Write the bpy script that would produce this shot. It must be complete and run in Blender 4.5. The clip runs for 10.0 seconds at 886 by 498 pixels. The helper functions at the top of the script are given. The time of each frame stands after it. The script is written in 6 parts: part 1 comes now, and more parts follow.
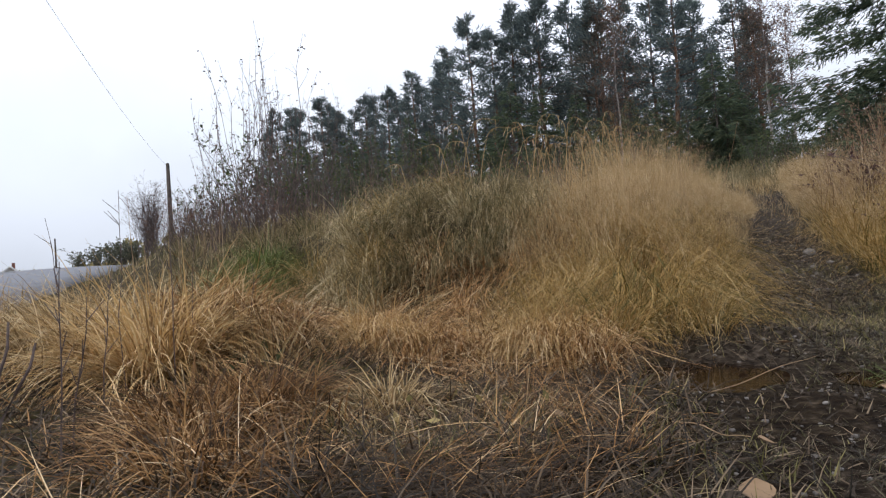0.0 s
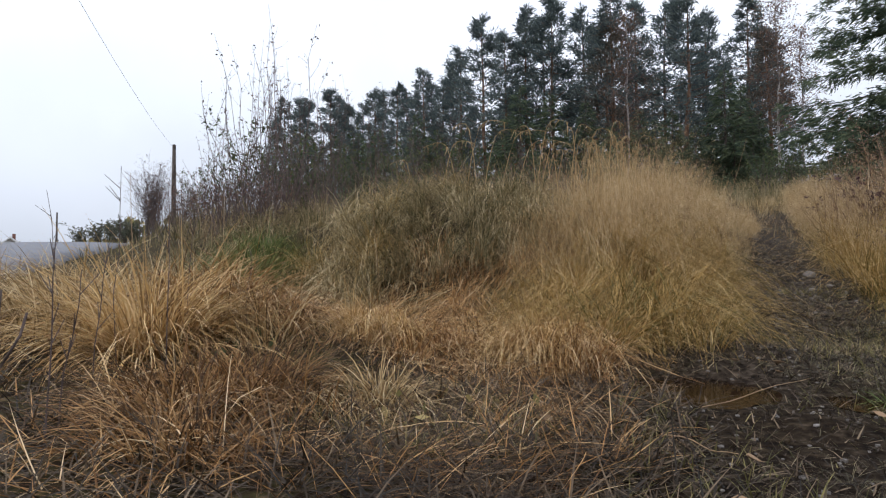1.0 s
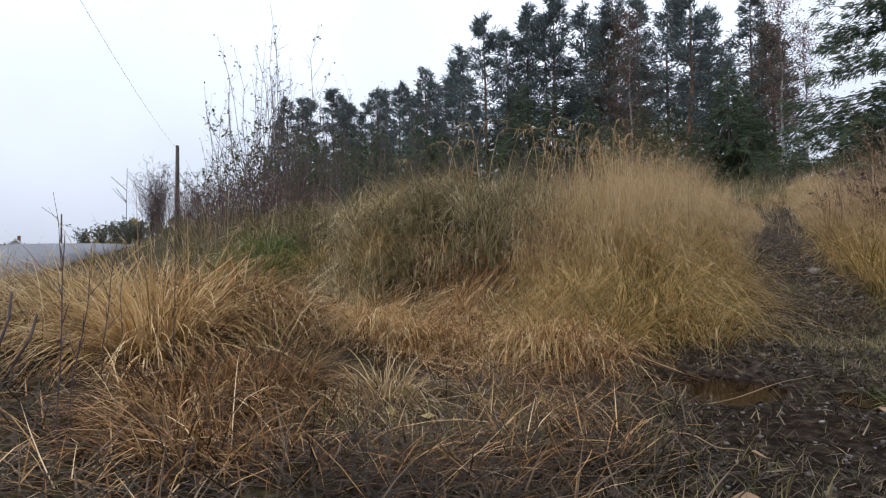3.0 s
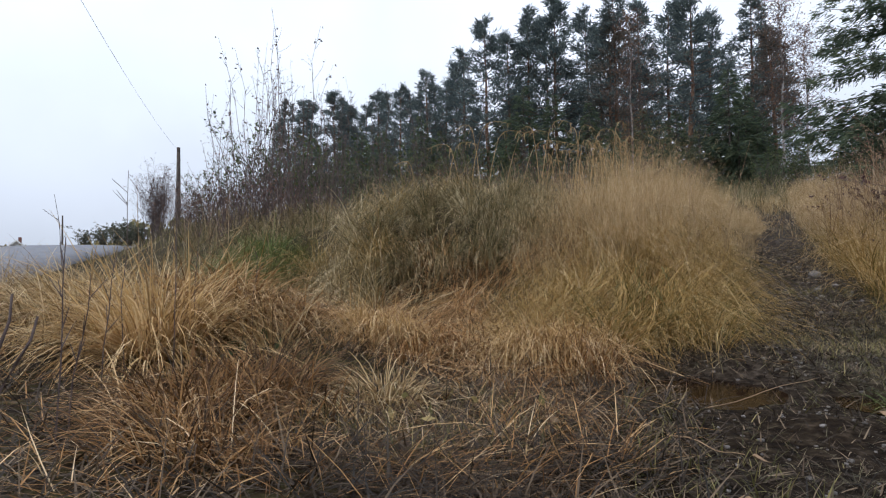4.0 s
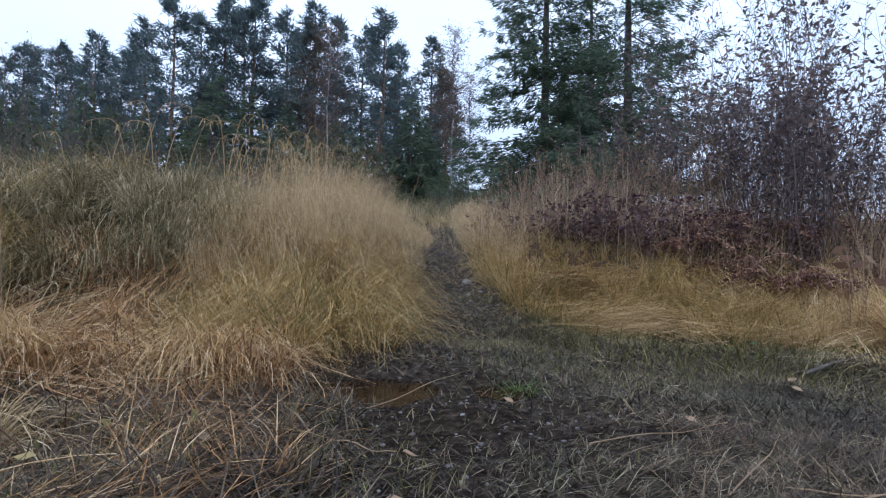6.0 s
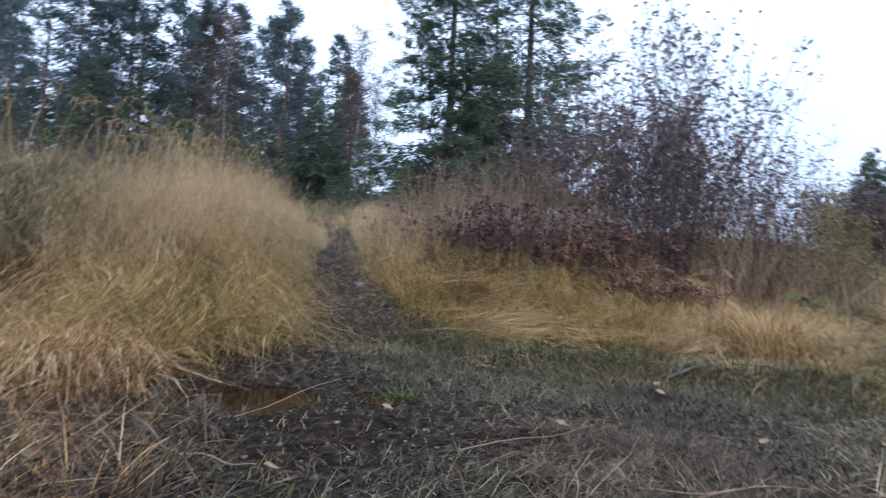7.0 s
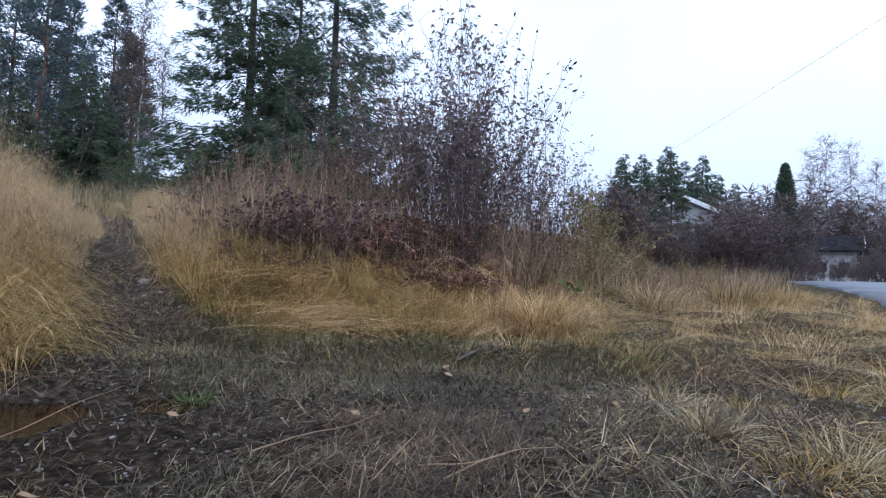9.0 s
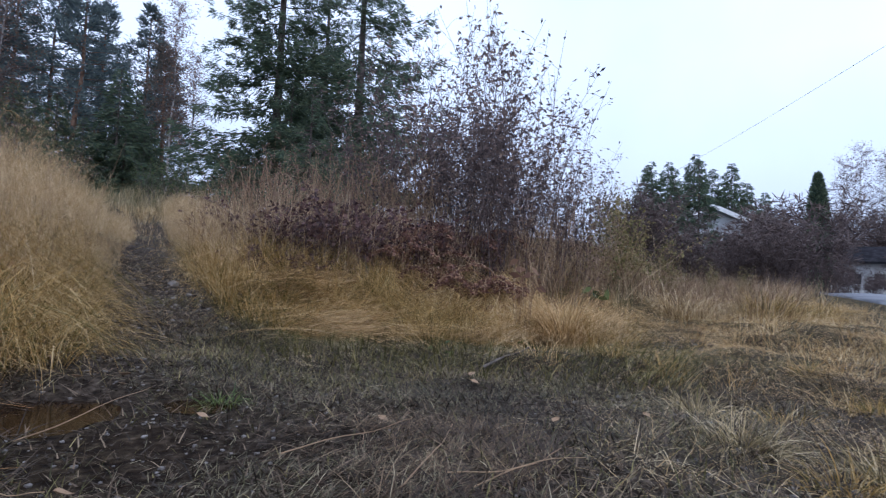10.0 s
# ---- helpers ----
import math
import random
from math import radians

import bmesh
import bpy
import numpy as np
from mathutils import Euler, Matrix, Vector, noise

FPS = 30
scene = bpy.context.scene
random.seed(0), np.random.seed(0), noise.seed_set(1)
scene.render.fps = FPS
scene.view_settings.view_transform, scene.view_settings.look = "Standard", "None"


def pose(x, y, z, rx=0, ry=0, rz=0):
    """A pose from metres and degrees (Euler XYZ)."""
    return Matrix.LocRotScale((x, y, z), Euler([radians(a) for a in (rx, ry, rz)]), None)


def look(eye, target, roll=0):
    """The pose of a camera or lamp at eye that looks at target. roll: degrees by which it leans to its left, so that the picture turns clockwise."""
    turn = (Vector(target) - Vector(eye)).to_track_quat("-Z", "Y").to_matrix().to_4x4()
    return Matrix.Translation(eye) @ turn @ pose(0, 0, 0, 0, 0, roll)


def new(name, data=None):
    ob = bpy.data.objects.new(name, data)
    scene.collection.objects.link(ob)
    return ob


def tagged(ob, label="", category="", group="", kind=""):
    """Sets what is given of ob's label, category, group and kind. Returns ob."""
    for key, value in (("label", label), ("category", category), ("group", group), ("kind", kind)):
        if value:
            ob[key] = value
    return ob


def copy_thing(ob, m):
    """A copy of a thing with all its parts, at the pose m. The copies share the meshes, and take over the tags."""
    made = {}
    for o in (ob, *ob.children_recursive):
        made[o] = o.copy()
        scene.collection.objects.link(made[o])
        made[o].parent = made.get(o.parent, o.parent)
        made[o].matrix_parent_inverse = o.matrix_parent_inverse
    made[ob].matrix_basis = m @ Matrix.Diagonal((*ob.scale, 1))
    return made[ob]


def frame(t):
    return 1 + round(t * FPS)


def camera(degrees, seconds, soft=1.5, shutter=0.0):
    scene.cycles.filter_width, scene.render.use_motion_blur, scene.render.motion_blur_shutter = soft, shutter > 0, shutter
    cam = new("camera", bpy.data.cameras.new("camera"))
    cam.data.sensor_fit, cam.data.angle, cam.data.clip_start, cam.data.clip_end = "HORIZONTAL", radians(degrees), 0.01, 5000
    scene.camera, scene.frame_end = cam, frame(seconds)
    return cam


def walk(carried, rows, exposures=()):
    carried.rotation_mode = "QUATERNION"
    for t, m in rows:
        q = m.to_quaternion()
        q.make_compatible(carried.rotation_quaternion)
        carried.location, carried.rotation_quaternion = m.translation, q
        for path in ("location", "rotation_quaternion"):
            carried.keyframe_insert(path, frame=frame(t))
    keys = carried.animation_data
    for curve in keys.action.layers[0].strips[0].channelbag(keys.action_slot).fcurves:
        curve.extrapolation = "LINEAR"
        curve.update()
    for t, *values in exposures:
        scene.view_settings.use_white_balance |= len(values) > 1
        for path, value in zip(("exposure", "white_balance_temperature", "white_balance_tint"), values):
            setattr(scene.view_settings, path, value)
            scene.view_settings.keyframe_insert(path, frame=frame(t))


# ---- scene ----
cam = camera(76.6, 10.0, soft=1.2, shutter=0.25)
# seconds, eye x, y, z, heading (degrees to the right of +y), pitch up, lean to the right
PATH = [
    (0.0, -0.056, -0.061, 0.500, -26.32, 1.98, 4.20),
    (0.5, -0.055, -0.047, 0.495, -26.14, 1.84, 0.75),
    (1.0, -0.058, -0.052, 0.493, -26.37, 1.91, 0.43),
    (1.5, -0.057, -0.058, 0.494, -26.52, 1.75, 0.73),
    (2.0, -0.058, -0.059, 0.495, -26.64, 1.72, 0.65),
    (2.5, -0.059, -0.060, 0.494, -26.68, 1.76, 0.83),
    (4.0, -0.058, -0.061, 0.496, -26.76, 2.02, 0.71),
    (4.3, -0.052, -0.055, 0.499, -26.37, 2.17, 0.32),
    (4.4, -0.030, -0.030, 0.500, -23.30, 3.40, 5.74),
    (4.5, -0.011, 0.014, 0.505, -16.60, 3.79, 7.58),
    (4.6, -0.003, 0.046, 0.504, -7.41, 4.96, 1.20),
    (4.7, 0.010, 0.047, 0.490, -3.63, 4.61, -5.32),
    (4.8, 0.005, 0.043, 0.495, -0.49, 2.28, -6.68),
    (5.0, -0.035, 0.058, 0.486, -1.77, 2.40, 2.60),
    (5.2, -0.023, 0.085, 0.486, 0.36, 1.73, -2.01),
    (6.3, -0.028, 0.065, 0.479, 4.77, 2.81, -0.95),
    (6.5, -0.011, 0.081, 0.484, 5.07, 2.80, -1.86),
    (7.0, 0.044, 0.102, 0.481, 14.04, 3.35, -2.82),
    (7.1, 0.043, 0.091, 0.476, 19.73, 4.42, 2.44),
    (7.2, 0.055, 0.071, 0.478, 25.01, 3.62, 2.13),
    (7.3, 0.060, 0.038, 0.488, 27.25, 3.42, -2.35),
    (7.4, 0.060, 0.010, 0.505, 32.27, 3.45, -1.80),
    (7.5, 0.051, 0.014, 0.514, 33.50, 3.58, -1.48),
    (8.0, 0.051, 0.015, 0.513, 33.15, 3.29, -1.68),
    (8.5, 0.051, 0.015, 0.513, 33.36, 3.13, -1.58),
    (9.0, 0.052, 0.017, 0.511, 33.63, 3.00, -1.57),
    (9.5, 0.052, 0.014, 0.509, 33.87, 2.92, -1.51),
    (10.0, 0.040, 0.042, 0.504, 31.28, 3.62, -2.33),
]


def eye_pose(x, y, z, heading, pitch, lean):
    a, e = radians(heading), radians(pitch)
    return look((x, y, z), (x + math.sin(a) * math.cos(e), y + math.cos(a) * math.cos(e), z + math.sin(e)), -lean)


walk(cam, [(t, eye_pose(*p)) for t, *p in PATH],
     exposures=[(0.0, 0.3, 6500, 12), (2.7, 0.25, 6300, 12), (4.3, 0.22, 6220, 11), (4.7, 0.15, 5560, 10), (5.2, 0.15, 5340, 11), (6.3, 0.52, 5220, 10), (7.0, 0.64, 5310, 11), (7.6, 0.64, 5340, 12), (9.0, 0.47, 5340, 13), (10.0, 0.31, 5370, 15)])

# ---- light: bright overcast ----
world = bpy.data.worlds.new("overcast")
scene.world = world
world.use_nodes = True
wn, wl = world.node_tree.nodes, world.node_tree.links
sky = wn.new("ShaderNodeTexSky")
sky.sky_type, sky.sun_disc = "NISHITA", False
sky.sun_elevation, sky.sun_rotation = radians(60), radians(190)
sky.air_density, sky.dust_density, sky.ozone_density = 1.0, 6.0, 1.0
pale = wn.new("ShaderNodeHueSaturation")
pale.inputs["Saturation"].default_value = 0.22
clouds = wn.new("ShaderNodeTexNoise")
clouds.inputs["Scale"].default_value, clouds.inputs["Detail"].default_value = 2.2, 5.0
cloud_ramp = wn.new("ShaderNodeMapRange")
cloud_ramp.inputs["From Min"].default_value, cloud_ramp.inputs["From Max"].default_value = 0.3, 0.75
cloud_ramp.inputs["To Min"].default_value, cloud_ramp.inputs["To Max"].default_value = 0.9, 1.12
veil = wn.new("ShaderNodeMix")
veil.data_type = "RGBA"
veil.inputs["Factor"].default_value = 0.8
veil.inputs["B"].default_value = (7.2, 7.9, 9.0, 1)
cloud_mul = wn.new("ShaderNodeVectorMath")
cloud_mul.operation = "MULTIPLY"
wl.new(sky.outputs["Color"], pale.inputs["Color"])
wl.new(pale.outputs["Color"], veil.inputs["A"])
wl.new(clouds.outputs["Fac"], cloud_ramp.inputs["Value"])
wl.new(veil.outputs["Result"], cloud_mul.inputs[0])
wl.new(cloud_ramp.outputs["Result"], cloud_mul.inputs[1])
where, split = wn.new("ShaderNodeTexCoord"), wn.new("ShaderNodeSeparateXYZ")
low_sky = wn.new("ShaderNodeMapRange")
low_sky.inputs["From Min"].default_value, low_sky.inputs["From Max"].default_value = 0.02, 0.36
low_sky.inputs["To Min"].default_value, low_sky.inputs["To Max"].default_value = 0.67, 1.05
dim = wn.new("ShaderNodeVectorMath")
dim.operation = "MULTIPLY"
wl.new(where.outputs["Generated"], split.inputs[0])
wl.new(split.outputs["Z"], low_sky.inputs["Value"])
wl.new(cloud_mul.outputs["Vector"], dim.inputs[0])
wl.new(low_sky.outputs["Result"], dim.inputs[1])
wl.new(dim.outputs["Vector"], wn["Background"].inputs["Color"])
wn["Background"].inputs["Strength"].default_value = 0.13

sun = new("sun", bpy.data.lights.new("sun", "SUN"))
sun.data.energy, sun.data.angle, sun.data.color = 1.0, radians(30), (1.0, 0.96, 0.9)
sun.matrix_world = look((-6, -34, 60), (0, 0, 0))

# ---- materials ----


def ramp(nodes, stops):
    r = nodes.new("ShaderNodeValToRGB")
    el = r.color_ramp.elements
    while len(el) < len(stops):
        el.new(0.5)
    for e, (p, c) in zip(el, stops):
        e.position, e.color = p, (*c, 1)
    return r


def surface(name, stops, scale=8.0, fine=90.0, rough=0.85, bump=0.3, metal=0.0, spec=0.4):
    """A solid surface: coarse noise drives the colours, fine noise the relief and the gloss."""
    m = bpy.data.materials.new(name)
    m.use_nodes = True
    n, l = m.node_tree.nodes, m.node_tree.links
    b = n["Principled BSDF"]
    co = n.new("ShaderNodeTexCoord")
    a, f = n.new("ShaderNodeTexNoise"), n.new("ShaderNodeTexNoise")
    a.inputs["Scale"].default_value, a.inputs["Detail"].default_value = scale, 6
    f.inputs["Scale"].default_value, f.inputs["Detail"].default_value = fine, 4
    l.new(co.outputs["Object"], a.inputs["Vector"])
    l.new(co.outputs["Object"], f.inputs["Vector"])
    mix = n.new("ShaderNodeMath")
    mix.operation = "MULTIPLY_ADD"
    mix.inputs[1].default_value = 0.45
    l.new(f.outputs["Fac"], mix.inputs[0])
    sub = n.new("ShaderNodeMath")
    sub.operation = "MULTIPLY_ADD"
    sub.inputs[1].default_value, sub.inputs[2].default_value = 0.9, -0.17
    l.new(a.outputs["Fac"], sub.inputs[0])
    l.new(sub.outputs[0], mix.inputs[2])
    r = ramp(n, stops)
    l.new(mix.outputs[0], r.inputs["Fac"])
    l.new(r.outputs["Color"], b.inputs["Base Color"])
    bp = n.new("ShaderNodeBump")
    bp.inputs["Strength"].default_value, bp.inputs["Distance"].default_value = bump, 0.02
    l.new(mix.outputs[0], bp.inputs["Height"])
    l.new(bp.outputs["Normal"], b.inputs["Normal"])
    b.inputs["Roughness"].default_value, b.inputs["Metallic"].default_value = rough, metal
    b.inputs["Specular IOR Level"].default_value = spec
    return m


def blade_material(name, stops, glow=0.25, rough=0.6, patch=0.5):
    """Thin leaves: every blade takes its own colour, patches drift over the area, light shines through."""
    m = bpy.data.materials.new(name)
    m.use_nodes = True
    n, l = m.node_tree.nodes, m.node_tree.links
    b = n["Principled BSDF"]
    g, co, no = n.new("ShaderNodeNewGeometry"), n.new("ShaderNodeTexCoord"), n.new("ShaderNodeTexNoise")
    no.inputs["Scale"].default_value, no.inputs["Detail"].default_value = 1.6, 3
    l.new(co.outputs["Object"], no.inputs["Vector"])
    p = n.new("ShaderNodeMath")
    p.operation = "MULTIPLY_ADD"
    p.inputs[1].default_value, p.inputs[2].default_value = patch * 1.8, -patch * 0.9
    l.new(no.outputs["Fac"], p.inputs[0])
    s = n.new("ShaderNodeMath")
    s.operation = "ADD"
    s.use_clamp = True
    l.new(g.outputs["Random Per Island"], s.inputs[0])
    l.new(p.outputs[0], s.inputs[1])
    r = ramp(n, stops)
    l.new(s.outputs[0], r.inputs["Fac"])
    l.new(r.outputs["Color"], b.inputs["Base Color"])
    b.inputs["Roughness"].default_value = rough
    b.inputs["Specular IOR Level"].default_value = 0.25
    t, mx = n.new("ShaderNodeBsdfTranslucent"), n.new("ShaderNodeMixShader")
    l.new(r.outputs["Color"], t.inputs["Color"])
    mx.inputs["Fac"].default_value = glow
    l.new(b.outputs["BSDF"], mx.inputs[1])
    l.new(t.outputs["BSDF"], mx.inputs[2])
    l.new(mx.outputs["Shader"], n["Material Output"].inputs["Surface"])
    return m


def ground_material():
    """Soil: dead litter and moss, giving way to wet mud and gravel where the tracks run."""
    m = bpy.data.materials.new("soil")
    m.use_nodes = True
    n, l = m.node_tree.nodes, m.node_tree.links
    b = n["Principled BSDF"]
    co = n.new("ShaderNodeTexCoord")

    def noise_node(scale, detail=5):
        a = n.new("ShaderNodeTexNoise")
        a.inputs["Scale"].default_value, a.inputs["Detail"].default_value = scale, detail
        l.new(co.outputs["Object"], a.inputs["Vector"])
        return a
    big, mid, fine = noise_node(0.9), noise_node(26.0, 14), noise_node(160.0, 4)
    litter = ramp(n, [(0.32, (0.012, 0.008, 0.006)), (0.46, (0.04, 0.027, 0.016)), (0.58, (0.05, 0.046, 0.018)), (0.7, (0.13, 0.088, 0.047))])
    mud = ramp(n, [(0.3, (0.008, 0.006, 0.0045)), (0.43, (0.021, 0.0152, 0.011)), (0.53, (0.043, 0.033, 0.0255)), (0.63, (0.082, 0.066, 0.053)), (0.76, (0.17, 0.145, 0.122))])
    l.new(mid.outputs["Fac"], litter.inputs["Fac"])
    l.new(mid.outputs["Fac"], mud.inputs["Fac"])
    at = n.new("ShaderNodeAttribute")
    at.attribute_name = "mud"
    add = n.new("ShaderNodeMath")
    add.operation = "MULTIPLY_ADD"
    add.inputs[1].default_value, add.inputs[2].default_value = 0.8, -0.4
    l.new(big.outputs["Fac"], add.inputs[0])
    tot = n.new("ShaderNodeMath")
    tot.use_clamp = True
    l.new(add.outputs[0], tot.inputs[0])
    l.new(at.outputs["Fac"], tot.inputs[1])
    mx = n.new("ShaderNodeMix")
    mx.data_type = "RGBA"
    l.new(tot.outputs[0], mx.inputs["Factor"])
    l.new(litter.outputs["Color"], mx.inputs["A"])
    l.new(mud.outputs["Color"], mx.inputs["B"])
    soak = n.new("ShaderNodeAttribute")
    soak.attribute_name = "damp"
    dark = n.new("ShaderNodeMix")
    dark.data_type, dark.blend_type = "RGBA", "MULTIPLY"
    dark.inputs["B"].default_value = (0.5, 0.45, 0.4, 1)
    l.new(soak.outputs["Fac"], dark.inputs["Factor"])
    l.new(mx.outputs["Result"], dark.inputs["A"])
    l.new(dark.outputs["Result"], b.inputs["Base Color"])
    wet = n.new("ShaderNodeMapRange")
    wet.inputs["From Min"].default_value, wet.inputs["From Max"].default_value = 0.35, 0.7
    wet.inputs["To Min"].default_value, wet.inputs["To Max"].default_value = 0.85, 1.0
    b.inputs["Specular IOR Level"].default_value = 0.06
    l.new(mid.outputs["Fac"], wet.inputs["Value"])
    l.new(wet.outputs["Result"], b.inputs["Roughness"])
    h = n.new("ShaderNodeMath")
    h.operation = "MULTIPLY_ADD"
    h.inputs[1].default_value = 0.35
    l.new(fine.outputs["Fac"], h.inputs[0])
    l.new(mid.outputs["Fac"], h.inputs[2])
    bp = n.new("ShaderNodeBump")
    bp.inputs["Strength"].default_value, bp.inputs["Distance"].default_value = 0.8, 0.022
    l.new(h.outputs[0], bp.inputs["Height"])
    l.new(bp.outputs["Normal"], b.inputs["Normal"])
    return m


SOIL = ground_material()
ASPHALT = surface("wet_asphalt", [(0.25, (0.12, 0.125, 0.14)), (0.5, (0.17, 0.175, 0.195)), (0.75, (0.22, 0.225, 0.24))], 3.0, 220, 0.8, 0.15, spec=0.2)
STONE = surface("grey_stone", [(0.25, (0.07, 0.062, 0.056)), (0.5, (0.14, 0.125, 0.115)), (0.75, (0.28, 0.255, 0.235))], 14, 120, 0.85, 0.5)
MUD_CRUMB = surface("crumbled_mud", [(0.25, (0.014, 0.01, 0.0075)), (0.5, (0.034, 0.026, 0.02)), (0.75, (0.075, 0.06, 0.048))], 20, 140, 0.95, 0.5, spec=0.08)
BARK_GREY = surface("grey_brown_bark", [(0.3, (0.035, 0.028, 0.024)), (0.5, (0.085, 0.068, 0.058)), (0.7, (0.16, 0.135, 0.115))], 7, 60, 0.9, 0.8)
BARK_PINE = surface("pine_bark", [(0.3, (0.06, 0.035, 0.024)), (0.5, (0.14, 0.08, 0.052)), (0.7, (0.25, 0.16, 0.11))], 4, 30, 0.9, 0.9)
BARK_BIRCH = surface("birch_bark", [(0.3, (0.07, 0.06, 0.056)), (0.45, (0.22, 0.2, 0.185)), (0.7, (0.42, 0.4, 0.37))], 5, 40, 0.75, 0.3)
TWIG = surface("dark_twigs", [(0.3, (0.04, 0.028, 0.027)), (0.5, (0.1, 0.072, 0.066)), (0.7, (0.18, 0.14, 0.125))], 12, 80, 0.8, 0.2)
TWIG_FAR = surface("purple_brown_twigs", [(0.3, (0.05, 0.034, 0.032)), (0.5, (0.1, 0.075, 0.072)), (0.7, (0.16, 0.125, 0.12))], 5, 50, 0.9, 0.1)
POLE_WOOD = surface("tarred_pole", [(0.3, (0.04, 0.032, 0.028)), (0.5, (0.1, 0.08, 0.07)), (0.7, (0.17, 0.14, 0.12))], 4, 60, 0.85, 0.4)
PAINT_WHITE = surface("white_boards", [(0.3, (0.55, 0.55, 0.54)), (0.5, (0.74, 0.74, 0.73)), (0.7, (0.8, 0.8, 0.79))], 2, 40, 0.6, 0.1)
PAINT_GREY = surface("grey_boards", [(0.3, (0.3, 0.31, 0.32)), (0.5, (0.42, 0.43, 0.44)), (0.7, (0.5, 0.5, 0.5))], 2, 40, 0.6, 0.1)
ROOF_DARK = surface("dark_roof_tiles", [(0.3, (0.01, 0.01, 0.012)), (0.5, (0.02, 0.019, 0.023)), (0.7, (0.034, 0.033, 0.038))], 3, 40, 0.95, 0.3, spec=0.05)
GLASS_DARK = surface("window_glass", [(0.3, (0.02, 0.022, 0.025)), (0.7, (0.045, 0.05, 0.055))], 1, 5, 0.08, 0.0)
BRICK_RED = surface("chimney_brick", [(0.3, (0.14, 0.06, 0.045)), (0.7, (0.28, 0.13, 0.1))], 6, 60, 0.9, 0.4)
WIRE = surface("wire", [(0.3, (0.03, 0.03, 0.03)), (0.7, (0.06, 0.06, 0.06))], 3, 10, 0.6, 0.0)
WATER = surface("puddle_water", [(0.3, (0.009, 0.0048, 0.003)), (0.7, (0.017, 0.009, 0.005))], 6, 50, 0.06, 0.02, spec=0.12)

STRAW = blade_material("orange_straw", [(0.0, (0.04, 0.022, 0.01)), (0.35, (0.19, 0.094, 0.032)), (0.65, (0.42, 0.225, 0.085)), (0.88, (0.6, 0.38, 0.175)), (1.0, (0.82, 0.64, 0.4))], 0.3)
DARK_STRAW = blade_material("dark_orange_straw", [(0.0, (0.03, 0.017, 0.008)), (0.4, (0.12, 0.06, 0.021)), (0.75, (0.26, 0.135, 0.05)), (1.0, (0.46, 0.3, 0.15))], 0.3)
STRAW_PALE = blade_material("pale_straw", [(0.0, (0.1, 0.063, 0.028)), (0.35, (0.31, 0.205, 0.095)), (0.7, (0.52, 0.375, 0.19)), (1.0, (0.78, 0.64, 0.41))], 0.35)
FEATHER = blade_material("feathery_straw", [(0.0, (0.18, 0.11, 0.048)), (0.35, (0.4, 0.27, 0.125)), (0.7, (0.58, 0.42, 0.22)), (1.0, (0.8, 0.64, 0.42))], 0.45)
STRAW_GOLD = blade_material("golden_straw", [(0.0, (0.05, 0.058, 0.012)), (0.25, (0.17, 0.12, 0.03)), (0.6, (0.39, 0.24, 0.078)), (0.85, (0.54, 0.365, 0.145)), (1.0, (0.68, 0.52, 0.28))], 0.35)
MOUND_STRAW = blade_material("combed_straw", [(0.0, (0.13, 0.075, 0.03)), (0.35, (0.4, 0.25, 0.1)), (0.7, (0.62, 0.42, 0.19)), (1.0, (0.82, 0.64, 0.38))], 0.35)
PURPLE_LEAF = blade_material("withered_purple_leaf", [(0.0, (0.035, 0.02, 0.024)), (0.5, (0.085, 0.045, 0.046)), (1.0, (0.17, 0.1, 0.085))], 0.3)
BANK_GRASS = blade_material("grey_green_grass", [(0.0, (0.04, 0.042, 0.018)), (0.35, (0.13, 0.115, 0.05)), (0.7, (0.3, 0.23, 0.115)), (1.0, (0.5, 0.4, 0.25))], 0.3)
BANK_STRAW = blade_material("grey_straw", [(0.0, (0.07, 0.055, 0.024)), (0.35, (0.22, 0.17, 0.078)), (0.7, (0.42, 0.32, 0.165)), (1.0, (0.72, 0.6, 0.39))], 0.3)
GREEN_GRASS = blade_material("green_grass", [(0.0, (0.038, 0.036, 0.014)), (0.4, (0.095, 0.09, 0.028)), (0.75, (0.18, 0.155, 0.055)), (1.0, (0.34, 0.27, 0.13))])
LUSH_GRASS = blade_material("lush_green_grass", [(0.0, (0.04, 0.06, 0.018)), (0.5, (0.1, 0.14, 0.035)), (1.0, (0.22, 0.24, 0.08))])
LITTER = blade_material("dead_litter", [(0.0, (0.012, 0.009, 0.006)), (0.5, (0.045, 0.03, 0.018)), (0.85, (0.1, 0.068, 0.041)), (1.0, (0.21, 0.155, 0.1))], 0.1)
TRODDEN = blade_material("grey_green_trodden_grass", [(0.0, (0.03, 0.027, 0.018)), (0.4, (0.1, 0.09, 0.052)), (0.75, (0.21, 0.185, 0.11)), (1.0, (0.38, 0.32, 0.21))], 0.2)
WET_STRAW = blade_material("wet_brown_straw", [(0.0, (0.016, 0.01, 0.007)), (0.5, (0.055, 0.034, 0.02)), (0.85, (0.12, 0.078, 0.043)), (1.0, (0.28, 0.2, 0.12))], 0.15)
STALK = blade_material("dry_stalks", [(0.0, (0.1, 0.06, 0.04)), (0.4, (0.23, 0.145, 0.085)), (0.8, (0.4, 0.28, 0.165)), (1.0, (0.55, 0.42, 0.27))], 0.15)
